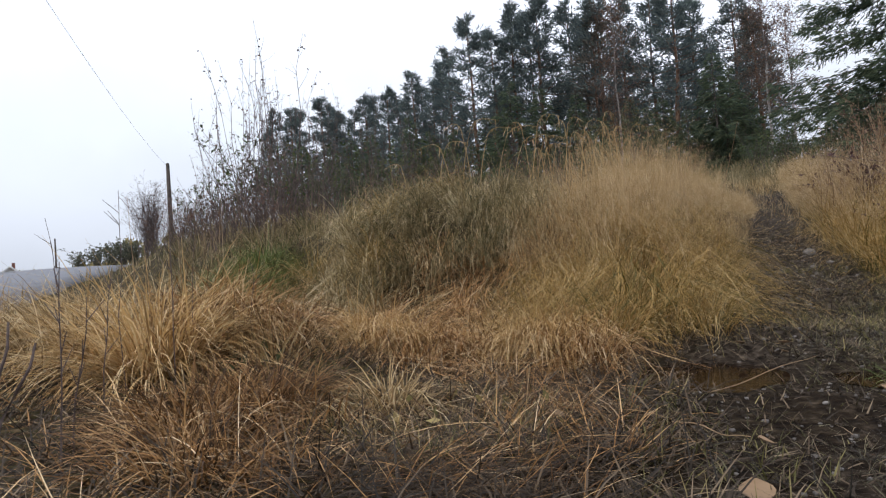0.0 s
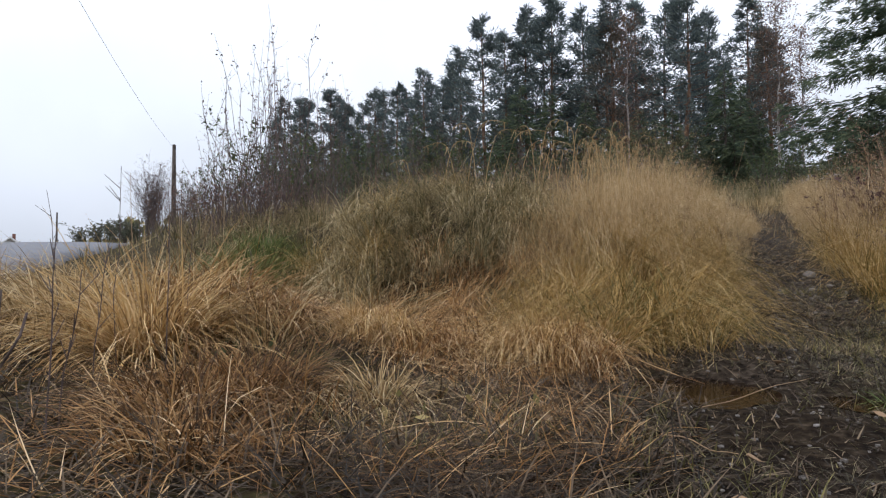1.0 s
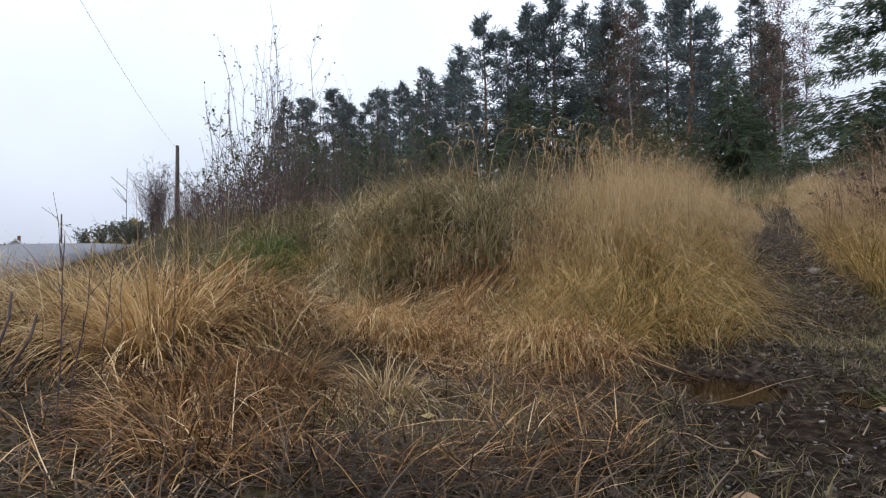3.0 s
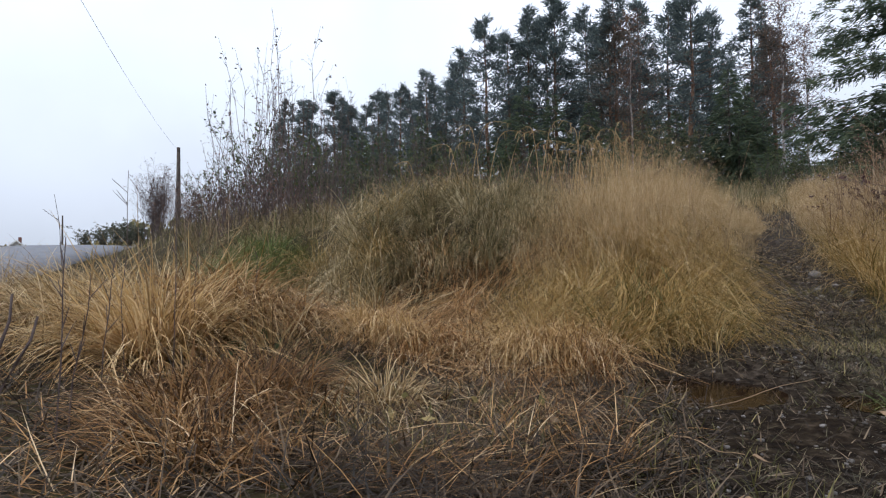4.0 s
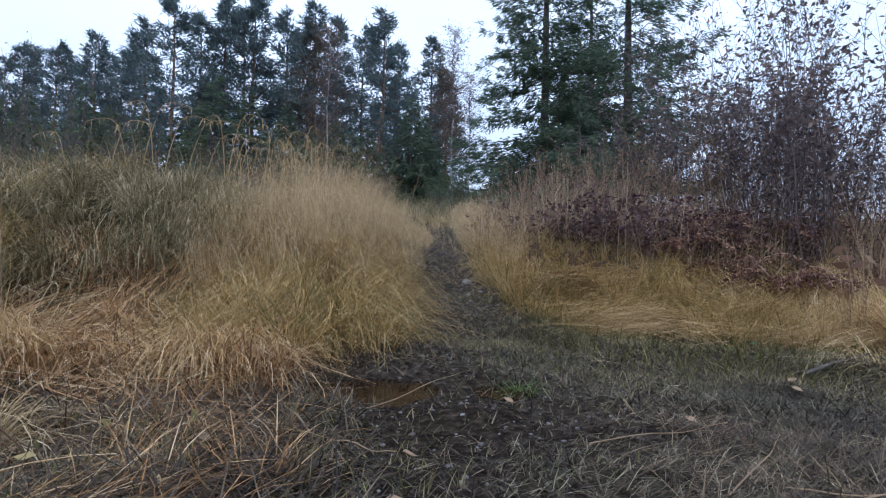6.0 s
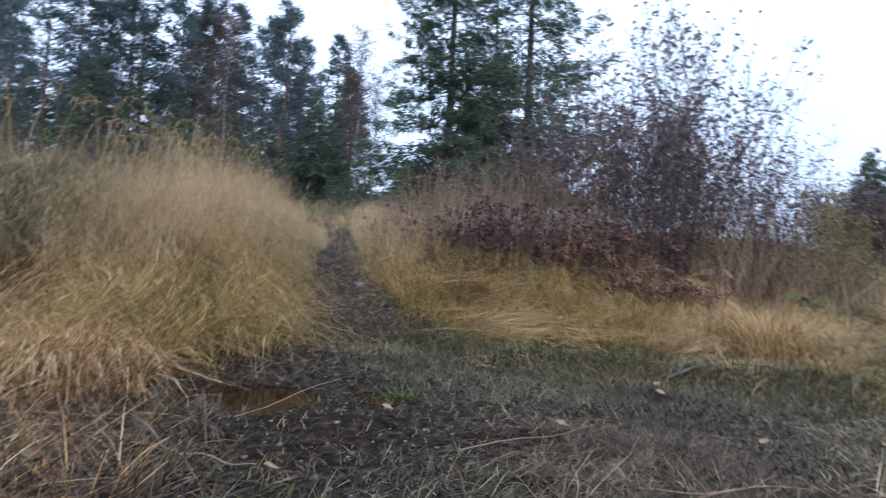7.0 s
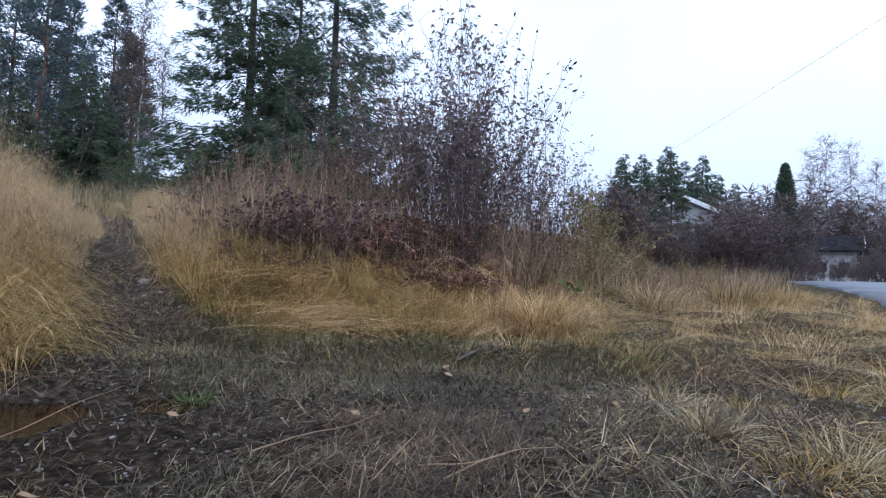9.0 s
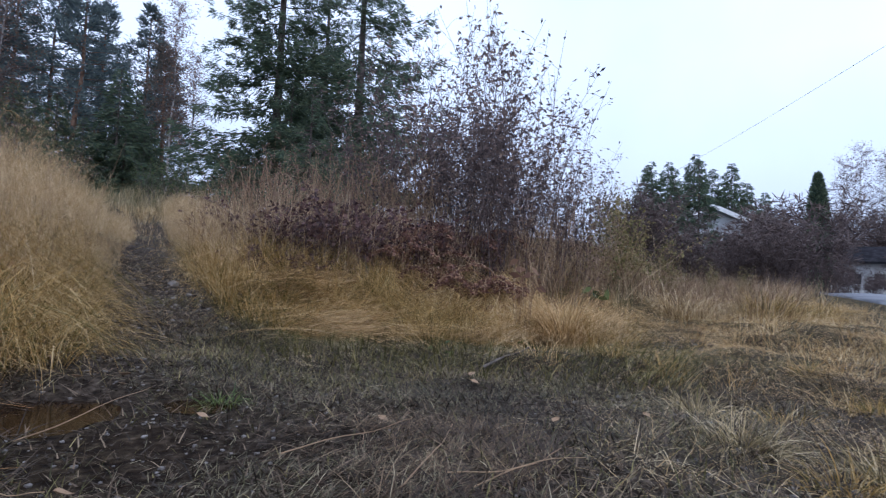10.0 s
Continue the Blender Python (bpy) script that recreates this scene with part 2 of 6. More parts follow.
PALE_STALK = blade_material("pale_dry_stalks", [(0.0, (0.16, 0.1, 0.065)), (0.4, (0.32, 0.22, 0.14)), (0.8, (0.5, 0.37, 0.24)), (1.0, (0.66, 0.53, 0.37))], 0.15)
FERN = blade_material("withered_fern", [(0.0, (0.06, 0.03, 0.026)), (0.4, (0.14, 0.068, 0.052)), (0.75, (0.25, 0.135, 0.09)), (1.0, (0.36, 0.22, 0.14))], 0.35)
BROWN_LEAF = blade_material("withered_brown_leaf", [(0.0, (0.09, 0.055, 0.048)), (0.5, (0.21, 0.138, 0.105)), (1.0, (0.38, 0.27, 0.19))], 0.4)
FAR_BRUSH = blade_material("purple_brown_twig_tips", [(0.0, (0.05, 0.036, 0.036)), (0.5, (0.1, 0.073, 0.068)), (1.0, (0.17, 0.125, 0.105))], 0.3)
ORANGE_LEAF = blade_material("orange_brown_leaf", [(0.0, (0.1, 0.055, 0.04)), (0.5, (0.18, 0.1, 0.065)), (1.0, (0.26, 0.16, 0.1))], 0.4)
DARK_LEAF = blade_material("withered_dark_leaf", [(0.0, (0.06, 0.05, 0.055)), (0.5, (0.14, 0.105, 0.098)), (1.0, (0.27, 0.19, 0.15))], 0.45)
GREEN_LEAF = blade_material("dull_green_leaf", [(0.0, (0.03, 0.045, 0.02)), (0.5, (0.06, 0.09, 0.03)), (1.0, (0.13, 0.15, 0.05))], 0.3)
GREY_LEAF = blade_material("grey_green_leaf", [(0.0, (0.05, 0.056, 0.04)), (0.5, (0.1, 0.108, 0.075)), (1.0, (0.17, 0.165, 0.11))], 0.3)
DOCK_LEAF = blade_material("dark_green_leaf", [(0.0, (0.025, 0.04, 0.018)), (0.5, (0.055, 0.085, 0.035)), (1.0, (0.11, 0.13, 0.06))], 0.2)
OLIVE_LEAF = blade_material("olive_leaf", [(0.0, (0.08, 0.08, 0.032)), (0.5, (0.2, 0.175, 0.07)), (1.0, (0.36, 0.28, 0.12))], 0.4)
# pine needles: distance haze is mixed into the colour, paler and bluer
HAZED_PINE_NEEDLE = blade_material("pine_needles", [(0.0, (0.06, 0.085, 0.092)), (0.5, (0.11, 0.14, 0.142)), (1.0, (0.165, 0.195, 0.175))], 0.5, patch=0.3)
SPRUCE_NEEDLE = blade_material("spruce_needles", [(0.0, (0.05, 0.076, 0.058)), (0.5, (0.095, 0.132, 0.085)), (1.0, (0.155, 0.18, 0.1))], 0.5, patch=0.3)
RUST_NEEDLE = blade_material("rusty_needles", [(0.0, (0.07, 0.07, 0.062)), (0.5, (0.122, 0.112, 0.094)), (1.0, (0.185, 0.162, 0.13))], 0.4)

# ---- plan ----
RNG = np.random.default_rng(7)


def smooth(a, lo, hi):
    t = np.clip((a - lo) / (hi - lo), 0, 1)
    return t * t * (3 - 2 * t)


def vnoise(x, y, seed=0):
    """Smooth value noise, -1 to 1."""
    xi, yi = np.floor(x).astype(np.int64), np.floor(y).astype(np.int64)
    fx, fy = x - xi, y - yi
    fx, fy = fx * fx * (3 - 2 * fx), fy * fy * (3 - 2 * fy)

    def hsh(i, j):
        v = np.sin(i * 127.1 + j * 311.7 + seed * 74.7) * 43758.5453
        return (v - np.floor(v)) * 2 - 1
    return ((hsh(xi, yi) * (1 - fx) + hsh(xi + 1, yi) * fx) * (1 - fy)
            + (hsh(xi, yi + 1) * (1 - fx) + hsh(xi + 1, yi + 1) * fx) * fy)


ROAD = np.array([(-150, 100, 5.0), (-90, 58, 3.9), (-40, 24.5, 2.4), (-20, 9.8, 1.2), (-7.8, 0.8, 0.42), (-2, -3.3, 0.22), (3, -4.6, 0.1),
                 (7, -2.6, 0.1), (10.8, 0.4, 0.17), (14.9, 2.9, 0.48), (22.8, 7.5, 0.72), (35, 14.3, 0.9), (70, 34, 1.2)])


def smooth_line(pts, steps=14):
    p = np.vstack([2 * pts[0] - pts[1], pts, 2 * pts[-1] - pts[-2]])
    out = []
    for i in range(1, len(p) - 2):
        for t in np.linspace(0, 1, steps, endpoint=False):
            a, b, c, d = p[i - 1], p[i], p[i + 1], p[i + 2]
            out.append(0.5 * (2 * b + (c - a) * t + (2 * a - 5 * b + 4 * c - d) * t * t + (3 * b - a - 3 * c + d) * t ** 3))
    out.append(p[-2])
    return np.array(out)


ROAD_LINE = smooth_line(ROAD)
ROAD_HALF = 2.5


def slope(u, s, top, beyond):
    """Rises at s over the first top metres, gently rounded, then at beyond, and levels off far out."""
    u = np.maximum(u, 0)
    near = np.minimum(u, top)
    far = np.clip(u - top, 0, 30)
    return s * (near - 0.25 * (1 - np.exp(-near / 0.25))) + beyond * far + 0.012 * np.clip(u - top - 30, 0, 400)


POOLS = [(-0.14, 2.45, 0.4), (0.4, 2.42, 0.18)]


def path_x(y):
    return 0.22 + 0.045 * y


def bank_foot(x):
    """Where the bank begins to rise, bending away from the verge."""
    return 3.0 + 0.25 * np.clip(-0.67 - x, 0, 6) + 0.55 * np.maximum(-6.67 - x, 0)


def road_gap(x, y):
    """Distance from the road's centre line, and the road's height there."""
    x, y = np.atleast_1d(x), np.atleast_1d(y)
    best, zz = np.full(x.shape, 1e9), np.zeros(x.shape)
    for a, b in zip(ROAD_LINE[:-1], ROAD_LINE[1:]):
        e = b[:2] - a[:2]
        t = np.clip(((x - a[0]) * e[0] + (y - a[1]) * e[1]) / (e @ e), 0, 1)
        d = np.hypot(x - a[0] - t * e[0], y - a[1] - t * e[1])
        k = d < best
        best[k], zz[k] = d[k], (a[2] + (b[2] - a[2]) * t)[k]
    return best, zz


def height(x, y, fine=True):
    x, y = np.atleast_1d(np.asarray(x, float)), np.atleast_1d(np.asarray(y, float))
    d, az = np.hypot(x, y), np.degrees(np.arctan2(x, y))
    steep = 0.34 + 0.12 * np.clip(-x - 1.5, 0, 3)
    left = slope((y - bank_foot(x)) * 0.88, steep, 1.08 / steep, 0.135)
    track = slope(y - 3.7, 0.25, 3.0, 0.165)
    right = slope(y - 4.6 + 0.12 * (x - 0.8), 0.5, 1.7, 0.12)
    low = 0.05 * np.clip(d - 4, 0, 9) + 0.008 * np.clip(d - 13, 0, 200)
    keep = smooth(-az, -57, -45)
    right = right * keep + low * (1 - keep)
    xc = path_x(y)
    w_left, w_right = 1 - smooth(x, xc - 0.85, xc - 0.25), smooth(x, xc + 0.3, xc + 1.0)
    z = w_left * left + w_right * right + (1 - w_left - w_right) * track
    z = z + 0.06 * np.clip(-x - 3, 0, 40) + 0.025 * np.clip(-x - 43, 0, 150)
    if fine:
        g = smooth(d, 1.0, 4.0) * (1 - smooth(d, 60, 200))
        z = z + g * (0.09 * vnoise(x * 0.7, y * 0.7, 1) + 0.05 * vnoise(x * 1.9, y * 1.9, 2)) + 0.018 * vnoise(x * 5, y * 5, 3)
        z = z + 0.22 * np.exp(-((x + 2.4) ** 2 + (y - 5.9) ** 2) / 1.9) - 0.1 * np.exp(-((x + 1.6) ** 2 + (y - 3.3) ** 2) / 0.6)
        z = z + 0.3 * np.exp(-((x + 2.9) ** 2 + (y - 5.0) ** 2) / 0.55) - 0.16 * np.exp(-((x + 2.75) ** 2 + (y - 4.2) ** 2) / 0.3) + 0.2 * np.exp(-((x + 1.55) ** 2 + (y - 5.2) ** 2) / 0.3)
        z = z + w_left * smooth(y, 4.5, 5.5) * (1 - smooth(d, 12, 16)) * 0.13 * vnoise(x * 1.25, y * 1.25, 9)
        z = z + 0.22 * np.exp(-((x + 2.25) ** 2 + (y - 2.2) ** 2) / 0.7)
    for px, py, pr in POOLS:
        k = np.exp(-(((x - px) ** 2 + (y - py) ** 2) / pr ** 2) ** 2)
        z = z * (1 - k) - 0.02 * k
    gap, rz = road_gap(x, y)
    k = smooth(gap, ROAD_HALF + 0.25, ROAD_HALF + 2.2)
    return z * k + (rz - 0.05) * (1 - k)


def polar(az, d):
    return np.sin(np.radians(az)) * d, np.cos(np.radians(az)) * d


def ground_at(x, y):
    return float(height(x, y)[0])


def mud_at(x, y):
    xc = path_x(y)
    along = (1 - smooth(np.abs(x - xc), 0.35, 0.62)) * smooth(y, 2.4, 3.2) * (1 - smooth(y, 9.0, 13.0))
    d, az = np.hypot(x, y), np.degrees(np.arctan2(x, y))
    yard = smooth(az, -14, -2) * (1 - smooth(d, 3.4, 5.0)) * smooth(-az, -74, -60) * 0.8
    return np.clip(np.maximum(along, yard) + 0.25 * vnoise(x * 2.3, y * 2.3, 8), 0, 1)


def damp_at(x, y):
    """One on the soaked mud round the puddles."""
    return np.exp(-(((x + 0.05) / 0.85) ** 2 + ((y - 1.9) / 1.0) ** 2) ** 1.5)


# ---- mesh helpers ----


def mesh_from(verts, quads, name):
    """A mesh from a vertex array and an array of four-cornered faces."""
    me = bpy.data.meshes.new(name)
    verts, quads = np.asarray(verts, np.float32), np.asarray(quads, np.int32)
    me.vertices.add(len(verts))
    me.vertices.foreach_set("co", verts.ravel())
    me.loops.add(quads.size)
    me.loops.foreach_set("vertex_index", quads.ravel())
    me.polygons.add(len(quads))
    me.polygons.foreach_set("loop_start", np.arange(0, quads.size, 4, dtype=np.int32))
    me.update(calc_edges=True)
    return me


def thing(name, label, category, group="", kind="", at=None):
    ob = tagged(new(name), label, category, group, kind)
    ob.empty_display_size = 0.2
    if at is not None:
        ob.location = at
    return ob


def put(name, me, material, parent=None, label=""):
    me.materials.append(material)
    ob = new(name, me)
    if parent is not None:
        ob.parent = parent
    if label:
        ob["label"] = label
    return ob


def part(name, bm, material, parent=None, label="", bevel=0.0):
    if bevel:
        bmesh.ops.bevel(bm, geom=bm.edges[:], offset=bevel, segments=1, affect="EDGES")
    me = bpy.data.meshes.new(name)
    bm.to_mesh(me)
    bm.free()
    return put(name, me, material, parent, label)


def box(size, at=(0, 0, 0), turn=0.0):
    bm = bmesh.new()
    bmesh.ops.create_cube(bm, size=1, matrix=pose(*at, 0, 0, turn) @ Matrix.Diagonal((*size, 1)))
    return bm


def blades(x, y, z, length, width, heading, tilt, bend, segs=3, power=1.3, taper=0.12, curl=0.0):
    """Curved, tapered strips: arrays of roots, lengths, headings and angles from upright. curl: the turn to the side on the way."""
    n = len(x)
    s = np.linspace(0, 1, segs + 1)
    pos = np.zeros((n, segs + 1, 3))
    pos[:, 0] = np.stack([x, y, z], 1)
    for i in range(segs):
        m = (s[i] + s[i + 1]) / 2
        ch, sh = np.sin(heading + curl * m), np.cos(heading + curl * m)
        a = tilt + bend * m ** power
        st = (length / segs)[:, None] * np.stack([np.sin(a) * ch, np.sin(a) * sh, np.cos(a)], 1)
        pos[:, i + 1] = pos[:, i] + st
    turn = heading + np.pi / 2 + RNG.normal(0, 0.5, n)
    side = np.stack([np.sin(turn), np.cos(turn), RNG.normal(0, 0.15, n)], 1)
    w = (1 - s ** 1.7) * (1 - taper) + taper
    half = 0.5 * width[:, None, None] * w[None, :, None] * side[:, None, :]
    v = np.stack([pos - half, pos + half], 2).reshape(n, -1, 3)
    base = np.arange(n)[:, None, None] * (2 * (segs + 1))
    q = np.array([[2 * i, 2 * i + 1, 2 * i + 3, 2 * i + 2] for i in range(segs)])[None]
    return v.reshape(-1, 3), (base + q).reshape(-1, 4)


def merged(parts):
    vs, qs, k = [], [], 0
    for v, q in parts:
        vs.append(v)
        qs.append(q + k)
        k += len(v)
    return np.concatenate(vs), np.concatenate(qs)


def tube(points, radii, sides=4):
    """A tapered stem along a line of points."""
    p, r = np.asarray(points, float), np.asarray(radii, float)
    t = np.gradient(p, axis=0)
    t /= np.linalg.norm(t, axis=1)[:, None] + 1e-9
    ref = np.where(np.abs(t[:, 2:3]) > 0.9, np.array([[1.0, 0, 0]]), np.array([[0, 0, 1.0]]))
    a = np.cross(t, ref)
    a /= np.linalg.norm(a, axis=1)[:, None] + 1e-9
    b = np.cross(t, a)
    an = np.linspace(0, 2 * np.pi, sides, endpoint=False)
    v = p[:, None] + r[:, None, None] * (np.cos(an)[None, :, None] * a[:, None] + np.sin(an)[None, :, None] * b[:, None])
    q = [[i * sides + j, i * sides + (j + 1) % sides, (i + 1) * sides + (j + 1) % sides, (i + 1) * sides + j]
         for i in range(len(p) - 1) for j in range(sides)]
    return v.reshape(-1, 3), np.array(q)


def leaf_quads(at, size, flat=0.6, droop=0.0, slim=0.5):
    """Small pointed leaves, one four-cornered face each, at the given places with random turns."""
    n = len(at)
    d = RNG.normal(0, 1, (n, 3))
    d[:, 2] = d[:, 2] * flat - droop
    d /= np.linalg.norm(d, axis=1)[:, None]
    e = np.cross(d, RNG.normal(0, 1, (n, 3)))
    e /= np.linalg.norm(e, axis=1)[:, None] + 1e-9
    size = np.broadcast_to(np.asarray(size, float), (n,))[:, None]
    v = np.stack([at, at + d * size * 0.45 + e * size * slim * 0.5, at + d * size, at + d * size * 0.45 - e * size * slim * 0.5], 1)
    return v.reshape(-1, 3), np.arange(4 * n).reshape(-1, 4)


def needle_quads(at, way, size, slim=0.13):
    """Slender sprays of needles that point along the given ways."""
    n = len(at)
    d = way / (np.linalg.norm(way, axis=1)[:, None] + 1e-9)
    e = np.cross(d, RNG.normal(0, 1, (n, 3)))
    e /= np.linalg.norm(e, axis=1)[:, None] + 1e-9
    s = np.broadcast_to(np.asarray(size, float), (n,))[:, None]
    v = np.stack([at, at + d * s * 0.4 + e * s * slim * 0.5, at + d * s, at + d * s * 0.4 - e * s * slim * 0.5], 1)
    return v.reshape(-1, 3), np.arange(4 * n).reshape(-1, 4)

# ---- ground, road ----


def build_ground():
    rad = np.concatenate([[0.0], np.geomspace(0.4, 7, 110), np.geomspace(7.3, 3000, 90)])
    an = np.radians(np.concatenate([np.linspace(-80, 80, 260, endpoint=False), np.linspace(80, 280, 60, endpoint=False)]))
    n_az = len(an)
    rr, aa = np.meshgrid(rad, an, indexing="ij")
    x, y = (rr * np.sin(aa)).ravel(), (rr * np.cos(aa)).ravel()
    z = height(x, y)
    i, j = np.meshgrid(np.arange(len(rad) - 1), np.arange(n_az), indexing="ij")
    a, b = i * n_az + j, i * n_az + (j + 1) % n_az
    me = mesh_from(np.stack([x, y, z], 1), np.stack([a, a + n_az, b + n_az, b], -1).reshape(-1, 4), "ground")
    me.attributes.new("mud", "FLOAT", "POINT").data.foreach_set("value", mud_at(x, y).astype(np.float32))
    me.attributes.new("damp", "FLOAT", "POINT").data.foreach_set("value", damp_at(x, y).astype(np.float32))
    me.polygons.foreach_set("use_smooth", np.ones(len(me.polygons), bool))
    ob = put("ground", me, SOIL)
    tagged(ob, "dark wet soil with dead litter and moss", "ground", kind="structure")


build_ground()


def build_road():
    line = smooth_line(ROAD, 40)
    t = np.gradient(line[:, :2], axis=0)
    t /= np.linalg.norm(t, axis=1)[:, None]
    nrm = np.stack([-t[:, 1], t[:, 0]], 1)
    offs = [(-1.0, -0.25), (-1.0, 0.0), (-0.55, 0.03), (0.0, 0.05), (0.55, 0.03), (1.0, 0.0), (1.0, -0.25)]
    rows = []
    for k, (o, dz) in enumerate(offs):
        edge = ROAD_HALF * o + (0.12 * vnoise(line[:, 0] * 1.3, line[:, 1] * 1.3, 20 + k) if abs(o) == 1 else 0)
        rows.append(np.concatenate([line[:, :2] + nrm * np.atleast_1d(edge)[:, None] * np.ones((len(line), 1)), (line[:, 2] + dz)[:, None]], 1))
    v = np.stack(rows, 1).reshape(-1, 3)
    m = len(offs)
    q = [[i * m + j, (i + 1) * m + j, (i + 1) * m + j + 1, i * m + j + 1] for i in range(len(line) - 1) for j in range(m - 1)]
    ob = put("road", mesh_from(v, q, "road"), ASPHALT)
    tagged(ob, "narrow pale grey wet asphalt road", "road", kind="structure")


build_road()


def build_puddle(x, y, rx, ry):
    bm = bmesh.new()
    vs = []
    for k in range(40):
        a = 2 * math.pi * k / 40
        r = 1 + 0.14 * math.sin(2 * a + 9 * x) + 0.1 * math.sin(3 * a + 2) + 0.07 * math.sin(5 * a + y) + 0.05 * math.sin(9 * a)
        vs.append(bm.verts.new((x + rx * r * math.cos(a), y + ry * r * math.sin(a), -0.008)))
    bm.faces.new(vs)
    ob = part("puddle", bm, WATER)
    tagged(ob, "shallow rust-brown puddle in the muddy track", "puddle", "puddles in the mud", "structure")


for (px, py, pr), wide in zip(POOLS, (0.9, 0.75)):
    build_puddle(px, py, pr * wide, pr * 0.7)

# ---- trees ----


def pine(name, label, tall, reach, low, needles, seed, bark=BARK_PINE, limbs_n=62, sprays=9, needle=0.37, bare=4, each=10):
    """A straight trunk, limbs in loose tiers, and on each limb flat fans of needle sprays with air between them."""
    r = np.random.default_rng(seed)
    ob = thing(name, label, "tree", "pines on the hill")
    zs = np.linspace(0, tall, 9)
    wob = np.cumsum(r.normal(0, 0.06, (9, 2)), axis=0)
    trunk = np.concatenate([wob, zs[:, None]], 1)
    trunk[0, 2] = -0.3
    put("trunk", mesh_from(*tube(trunk, np.linspace(0.012 * tall + 0.02, 0.02, 9), 8), "trunk"), bark, ob)
    limb_parts, at, way = [], [], []
    for k in range(limbs_n):
        t = low + (1 - low) * (k + 1.4 * r.random()) / limbs_n
        dead = k < bare
        base = np.array([np.interp(t * tall, zs, wob[:, 0]), np.interp(t * tall, zs, wob[:, 1]), t * tall])
        f = (t - low) / (1 - low)
        length = (reach * 1.1 * (1 - f) ** 0.8 * (0.62 + 0.38 * min(1, 4 * f)) + 0.2) * r.uniform(0.45, 1.2)
        a = r.uniform(0, 2 * np.pi)
        up = -0.25 + 0.6 * f + r.normal(0, 0.12)
        s = np.linspace(0, 1, 5)
        pts = base + np.stack([np.cos(a) * s * length, np.sin(a) * s * length, up * s * length * 0.6 + 0.22 * length * s ** 2 * (0.3 + f)], 1)
        pts[1:] += r.normal(0, 0.04, (4, 3))
        limb_parts.append(tube(pts, np.linspace(0.035, 0.008, 5), 3))
        if dead:
            continue
        for j in range(sprays):
            u = 0.12 + 0.88 * (j + r.random()) / sprays
            c = np.array([np.interp(u, s, pts[:, i]) for i in range(3)])
            b2 = a + (-1) ** j * r.uniform(0.2, 1.1)
            d = np.array([np.cos(b2), np.sin(b2), r.normal(0.12, 0.1)]) * (length * 0.34 * (1.25 - u) + 0.2) * r.uniform(0.6, 1.3)
            q = np.sqrt(r.random((each, 1)))
            at.append(c + d * q + r.normal(0, 0.13, (each, 3)))
            way.append(r.normal(0, 0.5, (each, 3)) + d / np.linalg.norm(d) * 0.9 + (0, 0, 0.35))
    top = np.array([wob[-1, 0], wob[-1, 1], tall])
    at.append(top + r.normal(0, 0.07, (40, 3)) * (1, 1, 6) - (0, 0, 0.5))
    way.append(r.normal(0, 0.6, (40, 3)) + (0, 0, 0.7))
    at, way = np.concatenate(at), np.concatenate(way)
    put("branchwork", mesh_from(*merged(limb_parts), "branchwork"), bark, ob)["kind"] = "stuff"
    put("crown", mesh_from(*needle_quads(at, way, r.uniform(0.6, 1.25, len(at)) * needle, 0.22), "crown"), needles, ob)
    return ob


def spruce(name, label, tall, reach, low, seed, thin=1.0, needle=0.2, group="spruces beside the track", m=8, per_metre=15):
    r = np.random.default_rng(seed)
    ob = thing(name, label, "tree", group)
    zs = np.linspace(-0.3, tall, 9)
    put("trunk", mesh_from(*tube(np.stack([0 * zs, 0 * zs, zs], 1), np.linspace(0.011 * tall + 0.015, 0.012, 9), 8), "trunk"), BARK_GREY, ob)
    limb_parts, at, size, way = [], [], [], []
    n = int(tall * per_metre)
    for k in range(n):
        t = low + (1 - low) * (k + r.random()) / n
        f = (t - low) / (1 - low)
        length = (reach * (1 - f) ** 0.85 + 0.12) * r.uniform(0.65, 1.12)
        a = r.uniform(0, 2 * np.pi)
        s = np.linspace(0, 1, 5)
        sag = -0.32 * length * s + 0.2 * length * s ** 2.5 + (0.35 * f * length * s)
        pts = np.stack([np.cos(a) * s * length, np.sin(a) * s * length, t * tall + sag], 1)
        limb_parts.append(tube(pts, np.linspace(0.022, 0.005, 5), 3))
        for _ in range(int(4 + 10 * length * thin)):
            u = r.uniform(0.15, 1.0)
            c = np.array([np.interp(u, s, pts[:, i]) for i in range(3)])
            out = r.normal(0, 0.2 * length * (1.15 - u) + 0.06)
            c = c + np.array([-np.sin(a) * out, np.cos(a) * out, -abs(r.normal(0, 0.07))])
            turn = a + np.sign(out) * r.uniform(0.3, 1.1, m)
            at.append(c + r.normal(0, 0.06 * (0.3 + 0.7 * (1 - f)), (m, 3)))
            way.append(np.stack([np.cos(turn), np.sin(turn), r.normal(-0.35, 0.3, m)], 1))
            size.append(r.uniform(0.6, 1.3, m) * needle * (0.35 + 0.65 * (1 - f)))
    put("branchwork", mesh_from(*merged(limb_parts), "branchwork"), BARK_GREY, ob)["kind"] = "stuff"
    put("crown", mesh_from(*needle_quads(np.concatenate(at), np.concatenate(way), np.concatenate(size), 0.15), "crown"), SPRUCE_NEEDLE, ob)
    return ob


